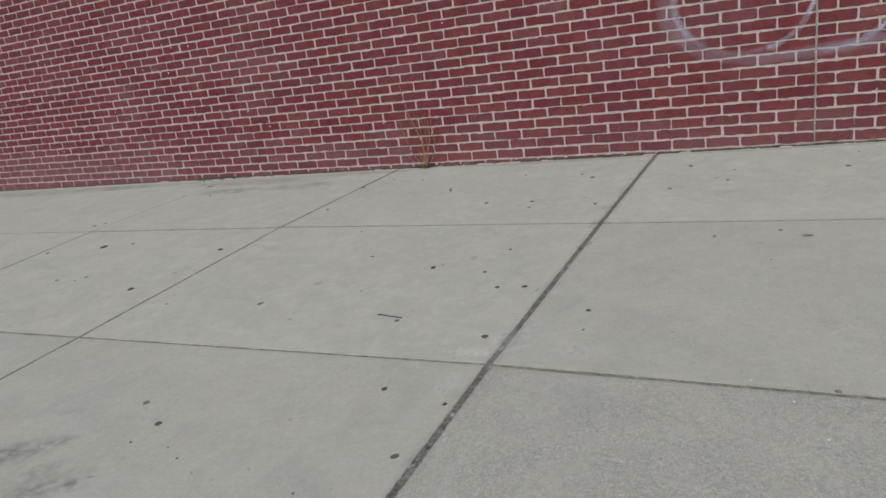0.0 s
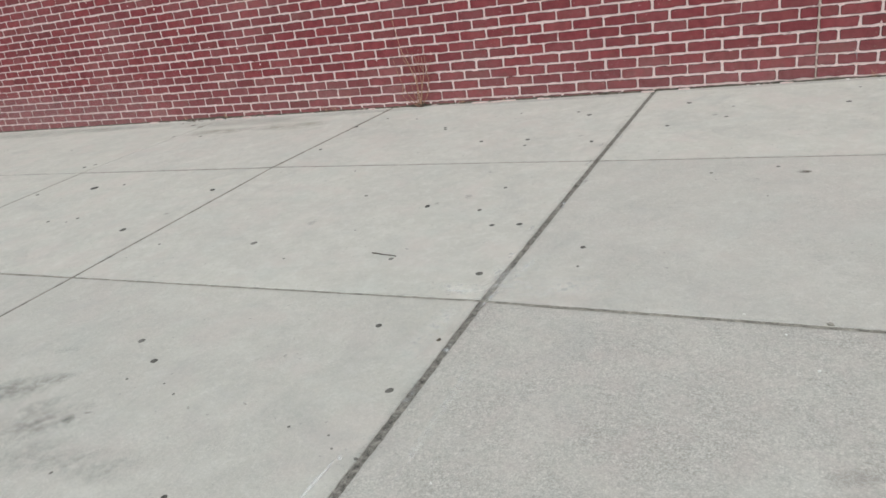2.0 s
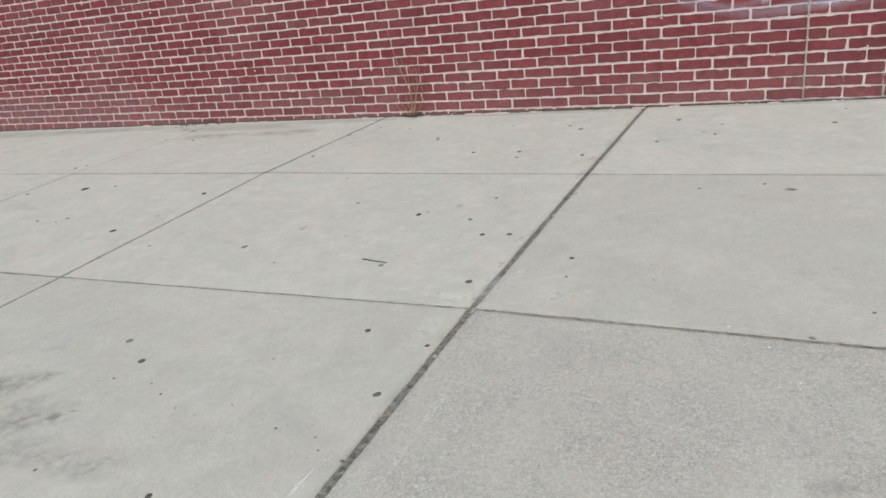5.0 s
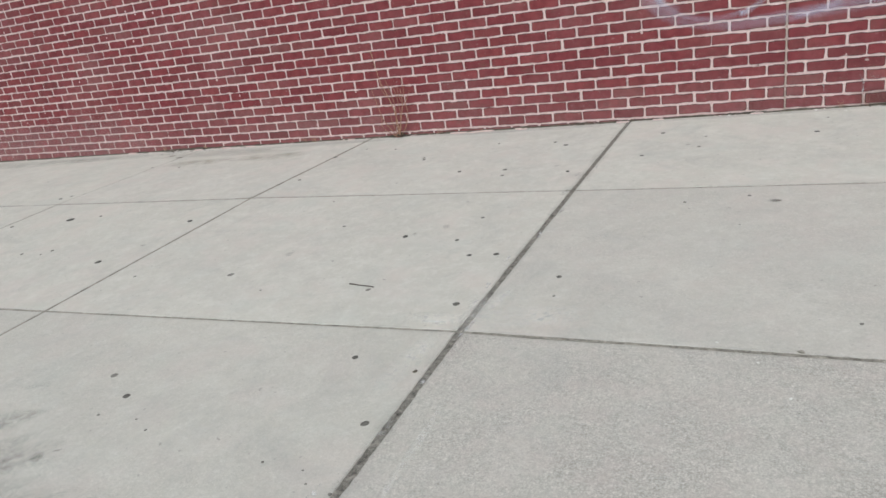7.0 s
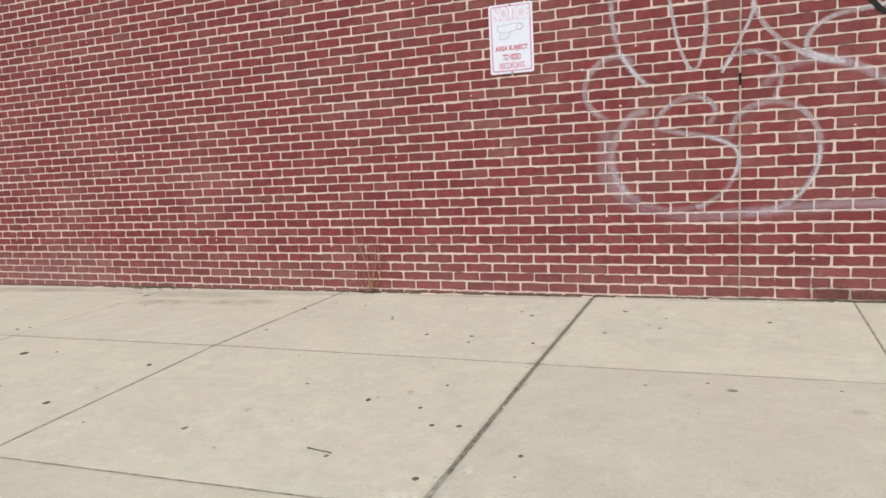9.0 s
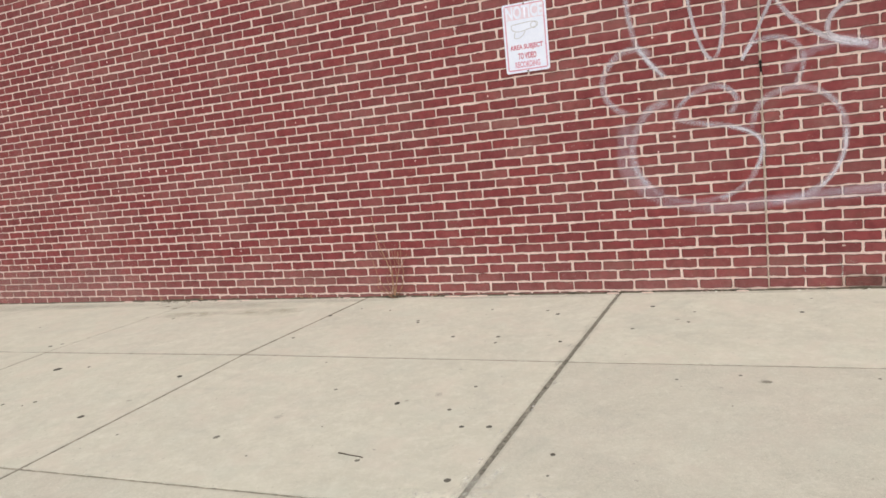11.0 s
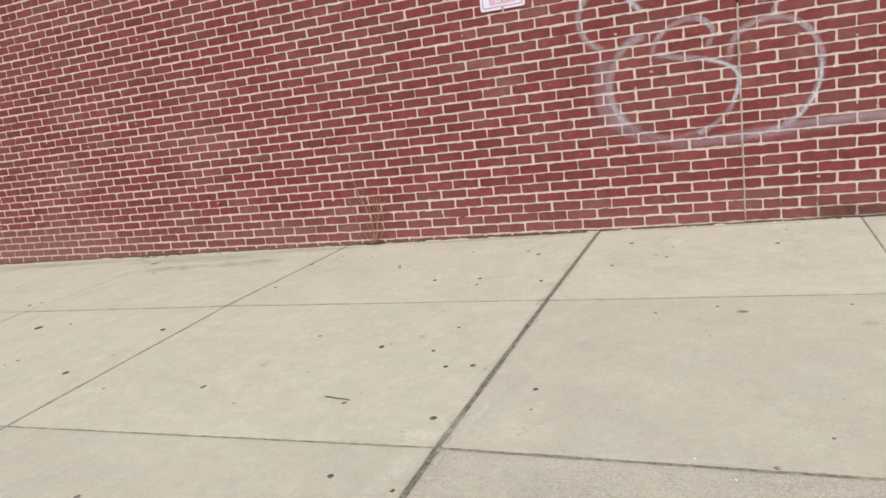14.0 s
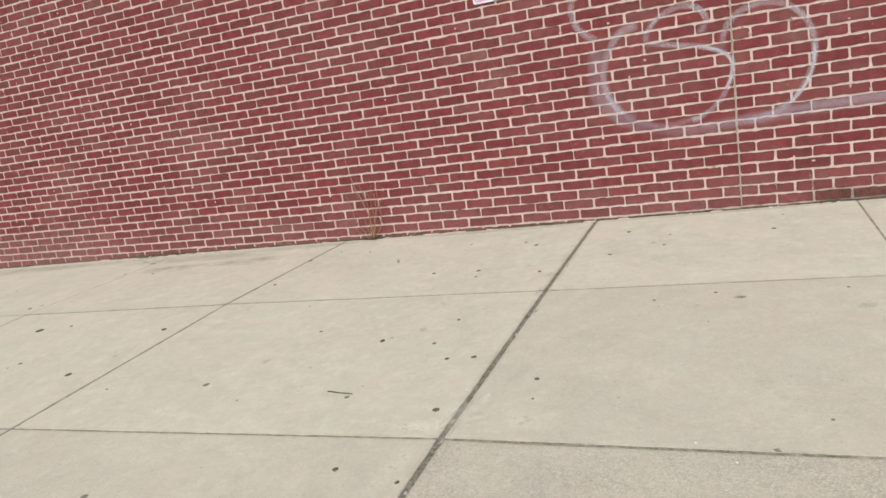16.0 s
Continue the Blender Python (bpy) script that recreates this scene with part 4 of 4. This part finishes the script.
gum(-4.148, -1.757, 0.0256)
gum(-3.111, -1.768, 0.0164)
gum(-3.216, -2.337, 0.0177)
gum(-2.804, -2.474, 0.0081)
gum(-2.270, -2.410, 0.0154)
gum(-3.906, -2.280, 0.0097)
gum(-3.751, -2.276, 0.0063)
gum(-3.724, -2.220, 0.0096)
gum(-2.014, -1.832, 0.0115)
gum(-2.307, -1.466, 0.0064)
gum(-1.832, -2.235, 0.0051)
gum(-2.003, -2.537, 0.0060)
gum(-1.608, -1.949, 0.0159)
gum(-1.508, -2.483, 0.0113)
gum(-2.132, -3.200, 0.0139)
gum(-1.296, -2.948, 0.0131)
gum(-2.837, -1.043, 0.0110)
gum(-2.883, -0.524, 0.0141)
gum(-2.726, -0.341, 0.0082)
gum(-2.462, -0.391, 0.0080)
gum(-2.118, -0.648, 0.0111)
gum(-2.100, -0.687, 0.0110)
gum(-4.755, -1.352, 0.0165)
gum(-4.705, -1.294, 0.0125)
gum(-3.940, -1.694, 0.0109)
gum(-4.551, -1.885, 0.0111)
gum(-5.503, -0.889, 0.0094)
gum(-4.308, -0.606, 0.0134)
gum(-4.634, -0.575, 0.0115)
gum(-1.734, -0.971, 0.0117)
gum(-1.452, -0.960, 0.0130)
gum(-1.432, -1.067, 0.0095)
gum(-1.687, -0.387, 0.0074)
gum(-1.298, -0.419, 0.0107)
gum(-1.212, -0.499, 0.0139)
gum(-1.068, -1.027, 0.0108)
gum(-0.656, -0.349, 0.0169)
gum(-0.406, -0.466, 0.0097)
gum(-0.427, -0.663, 0.0124)
gum(-0.713, -0.791, 0.0124)
gum(0.150, -0.480, 0.0142)
gum(0.216, -0.207, 0.0095)
gum(-0.155, -1.442, 0.0087)
gum(-0.417, -1.518, 0.0076)
gum(-0.183, -1.779, 0.0045)
gum(-1.309, -1.709, 0.0108)
gum(-1.332, -1.980, 0.0112)
gum(-1.212, -2.135, 0.0119)
gum(-1.097, -2.117, 0.0141)
gum(-0.782, -2.303, 0.0108)
gum(-0.762, -2.455, 0.0060)
gum(-1.098, -2.555, 0.0144)
gum(0.167, -2.530, 0.0058)
gum(-1.972, -3.292, 0.0131)
gum(-1.084, -3.255, 0.0127)
gum(-1.984, -3.397, 0.0054)
gum(-1.827, -3.387, 0.0040)
gum(-1.750, -3.424, 0.0051)
gum(-1.831, -3.789, 0.0060)
gum(-1.434, -3.768, 0.0110)
gum(-1.282, -3.462, 0.0053)
gum(-1.151, -3.464, 0.0040)
gum(-1.032, -3.522, 0.0056)
gum(-1.114, -3.506, 0.0040)
gum(0.373, -1.424, 0.0072)
gum(0.504, -1.651, 0.0131)


def patch(name, x, y, rx, ry, turn, material, label, category, lift=0.0016):
    """A thin irregular mark that follows the pavement, densest in its middle."""
    verts, faces, coat = [], [], []
    rings, n = 6, 28
    for i in range(rings + 1):
        q = i / rings
        for k in range(n):
            a = 2 * math.pi * k / n
            w = 1 + 0.35 * noise.noise(Vector((math.cos(a) * 1.4 + x * 7, math.sin(a) * 1.4 + y * 7, 1.0)))
            u, v = q * w * rx * math.cos(a), q * w * ry * math.sin(a)
            px = x + u * math.cos(turn) - v * math.sin(turn)
            py = y + u * math.sin(turn) + v * math.cos(turn)
            verts.append((px, py, lie(px, py) + lift))
            coat.append(1 - q * q)
    for i in range(rings):
        for k in range(n):
            faces.append((i * n + k, (i + 1) * n + k, (i + 1) * n + (k + 1) % n, i * n + (k + 1) % n))
    me = mesh_of(name, verts, faces, material)
    me.attributes.new("coat", "FLOAT", "POINT").data.foreach_set("value", coat)
    ob = new(name, me)
    ob.visible_shadow = False
    return tagged(ob, label, category)


def smear(x, y, r):
    patch("smear", x, y, r * 1.1, r * 0.8, x * 5, GRIME, "faint grey smear on the concrete pavement", "smear")


smear(-0.058, -1.507, 0.0270)
smear(-1.448, -1.825, 0.0280)
smear(-2.110, -2.177, 0.0267)
smear(-1.574, -1.915, 0.0159)
smear(-1.472, -1.494, 0.0174)
smear(-3.121, -2.122, 0.0183)
smear(-1.156, -0.925, 0.0190)
smear(-0.487, -0.619, 0.0189)
smear(-2.001, -3.603, 0.0235)
smear(-0.965, -0.575, 0.0201)
BLOTCH = "blotchy grey water stain on the concrete"
for k, (x, y, rx, ry, turn) in enumerate(((-2.344, -3.530, 0.11, 0.040, 0.55), (-2.045, -3.618, 0.10, 0.040, 0.65), (-2.249, -3.455, 0.06, 0.018, 0.6),
                                          (-2.383, -3.310, 0.05, 0.014, 0.5), (-1.975, -3.765, 0.13, 0.050, 0.4), (-2.184, -3.690, 0.16, 0.060, 0.5),
                                          (-2.42, -3.60, 0.15, 0.060, 0.6), (-1.72, -3.74, 0.12, 0.040, 0.2), (-2.15, -3.56, 0.07, 0.02, 0.8))):
    patch("stain", x, y, rx * 1.5, ry * 2.1, turn, GRIME_WIDE, BLOTCH, "stain", 0.0016 + 0.0002 * k)["group"] = "water stains on the slab"
patch("stain", -1.997, -3.608, 0.030, 0.006, 0.75, GRIME, "narrow dark streak on the concrete", "stain", 0.0036)
patch("stain", -1.957, -3.567, 0.016, 0.006, 0.5, GRIME, "small dark streak on the concrete", "stain", 0.0036)
patch("stain", 0.033, -3.299, 0.06, 0.03, 0.4, GRIME_SOFT, "faint grey patch on the worn concrete", "stain", 0.0020)
patch("stain", -3.55, -0.42, 0.42, 0.11, 0.05, OCHRE, "ochre damp stain on the concrete by the wall", "stain", 0.0034)
patch("stain", -4.25, -0.50, 0.35, 0.10, 0.1, OCHRE, "ochre damp stain on the concrete by the wall", "stain", 0.0036)
for k, (x, y, rx, ry) in enumerate(((-6.9, -0.22, 1.3, 0.17), (-5.75, -0.16, 0.9, 0.12), (-4.2, -0.20, 0.9, 0.13), (-3.2, -0.10, 0.7, 0.07), (-1.7, -0.07, 0.9, 0.05), (-0.2, -0.05, 0.8, 0.035))):
    patch("stain", x, y, rx, ry, 0.0, GRIME_FOOT, "greenish grey damp stain on the concrete along the wall", "stain", 0.0014 + 0.0003 * k)["group"] = "damp stains along the wall"
patch("stain", 0.405, -1.640, 0.045, 0.032, 0.1, GRIME_SOFT, "faint round grey stain on the concrete", "stain")
patch("stain", 0.95, -0.10, 0.30, 0.07, 0.0, GRIME_WIDE, "dark damp stain on the concrete at the wall's foot", "stain")
patch("smear", -0.050, -1.512, 0.026, 0.016, 0.2, BROWN_SPOT, "small dark brown spot in a grey smear on concrete", "smear", 0.0024)
patch("scuff", -0.945, -2.50, 0.11, 0.022, 1.35, SCUFF, "chalky white scuff beside the wide joint", "scuff")
patch("scuff", -1.086, -3.625, 0.085, 0.0065, 1.50, SCRATCH, "long white scratch beside the wide joint", "scuff", 0.0030)
patch("scuff", -1.12, -2.70, 0.07, 0.012, 0.0, SCUFF, "chalky white scuff along the joint", "scuff")

patch("scuff", -0.985, -2.585, 0.17, 0.07, 1.15, CHALK, "chalky bloom beside the crossing of the joints", "scuff", 0.0022)
patch("scuff", -1.14, -2.665, 0.13, 0.045, 0.1, CHALK, "chalky bloom beside the crossing of the joints", "scuff", 0.0022)
patch("scuff", -1.10, -2.95, 0.20, 0.05, 1.45, CHALK, "chalky bloom beside the wide joint", "scuff", 0.0022)
patch("scuff", -0.80, -2.62, 0.22, 0.09, 0.2, CHALK, "chalky bloom beside the crossing of the joints", "scuff", 0.0026)
patch("scuff", -0.899, -3.34, 0.30, 0.016, 1.57, CHALK, "long pale scratch beside the wide joint", "scuff", 0.0022)
patch("scuff", -1.13, -2.69, 0.05, 0.005, 0.05, SCRATCH, "thin white scratch along the joint", "scuff", 0.0030)


def flat_ribbon(line, half, material, label, seed, lift):
    """A band of dust along a joint, thinning out to its sides."""
    verts, faces, coat = [], [], []
    m = len(line) - 1
    for i, q in enumerate(line):
        ahead = (line[min(i + 1, m)] - line[max(i - 1, 0)]).normalized()
        side = Vector((-ahead.y, ahead.x, 0))
        w = half * (1 + 0.7 * noise.noise(Vector((q.x * 6 + seed, q.y * 6, 0.0))))
        full = min(1.0, max(0.1, 0.65 + 0.9 * noise.noise(Vector((q.x * 4, q.y * 4 + seed, 3.0)))))
        for u, c in ((-1.0, 0.0), (-0.5, 0.6), (0.0, 1.0), (0.5, 0.6), (1.0, 0.0)):
            p = q + side * (u * w)
            verts.append((p.x, p.y, lie(p.x, p.y) + lift))
            coat.append(c * full)
        if i:
            faces += [((i - 1) * 5 + k, (i - 1) * 5 + k + 1, i * 5 + k + 1, i * 5 + k) for k in range(4)]
    me = mesh_of("grime_band", verts, faces, material)
    me.attributes.new("coat", "FLOAT", "POINT").data.foreach_set("value", coat)
    ob = part("grime_band", me, pavement, label)
    ob.visible_shadow = False


flat_ribbon(line_across(6, 420), 0.034, GRIME_SOFT, "sooty dust either side of the wide joint", 1.0, 0.0019)
flat_ribbon(line_across(5), 0.013, GRIME_SOFT, "dust along a narrow joint", 2.0, 0.0019)
for r in (1, 2):
    flat_ribbon([Vector((x, along(r, x), 0)) for x in np.linspace(-9.5, 3.0, 420)], 0.012, GRIME_SOFT, "dust along a narrow joint", 3.0 + r, 0.0025)

ra = random.Random(21)
for k in range(12):
    y = -0.9 - 2.6 * k / 11 + ra.uniform(-0.08, 0.08)
    side = ra.choice((-1, 1))
    x = -0.93 - 0.033 * -y + side * ra.uniform(0.020, 0.045)
    patch("scuff", x, y, ra.uniform(0.03, 0.07), ra.uniform(0.008, 0.016), 1.5 + ra.uniform(-0.25, 0.25), SCUFF, "chalky worn edge beside the wide joint", "scuff", 0.0018)["group"] = "worn edges along the wide joint"

stick = tagged(new("stick"), "thin dark straight stick lying on the concrete", "stick")
sl = [Vector((-1.618 + 0.1225 * t, -2.4435 - 0.0165 * t, 0)) for t in (0, 0.2, 0.4, 0.6, 0.8, 1.0)]
for i, q in enumerate(sl):
    q.z = lie(q.x, q.y) + 0.0024 + 0.001 * math.sin(i * 2.0)
sv, sf = tube(sl, 0.0028, 0.0019, 7)
part("twig", mesh_of("twig", sv, sf, STICK, True), stick)


def scrap(x, y, size, seed, label, material=LITTER, category="litter", group="pale litter on the pavement"):
    """A crumpled bit of litter or soil."""
    r = random.Random(seed)
    bm = bmesh.new()
    bmesh.ops.create_icosphere(bm, subdivisions=2, radius=1.0)
    for v in bm.verts:
        v.co *= r.uniform(0.65, 1.1)
        v.co = Vector((v.co.x * size, v.co.y * size * 0.7, max(v.co.z, -0.35) * size * 0.5))
    ob = new(category, bm_mesh(category, bm, material))
    ob.location = (x, y, lie(x, y) + size * 0.16)
    ob.rotation_euler = (0.0, 0.0, r.uniform(0, 3))
    tagged(ob, label, category, group)


scrap(-0.305, -0.030, 0.011, 1, "small white crumpled scrap at the foot of the wall")
scrap(0.165, -0.035, 0.013, 2, "flat pale paper scrap at the foot of the wall")
scrap(0.313, -0.085, 0.010, 3, "small pale paper scrap on the concrete")
scrap(0.530, -0.035, 0.012, 4, "small pale paper scrap at the foot of the wall")
scrap(-0.023, -2.934, 0.006, 5, "tiny white chip on the concrete")
scrap(-0.813, -3.545, 0.0045, 6, "tiny white chip on the concrete")
scrap(-0.10, -2.78, 0.005, 7, "tiny white chip on the concrete")
scrap(-0.21, -2.69, 0.005, 8, "tiny white chip beside the joint")

scrap(0.007, -2.709, 0.011, 9, "small grey clod of dirt on the narrow joint", GROOVE, "clod", "soil clods on the joints")
scrap(-1.055, -2.99, 0.010, 11, "small dark clod of soil on the wide joint", SOIL, "clod", "soil clods on the joints")

# ---- the nearest bricks, one by one ----
for k, (x, z, short) in enumerate(singles):
    ob = new("brick", (SHORT if short else SHAPES)[rng.randrange(5 if short else 24)])
    ob.location = (x, rng.uniform(-0.0006, 0.0008), z)
    ob.rotation_euler = (rng.uniform(-0.006, 0.006), rng.uniform(-0.004, 0.004), rng.uniform(-0.004, 0.004))
    ob.parent = wall_ob
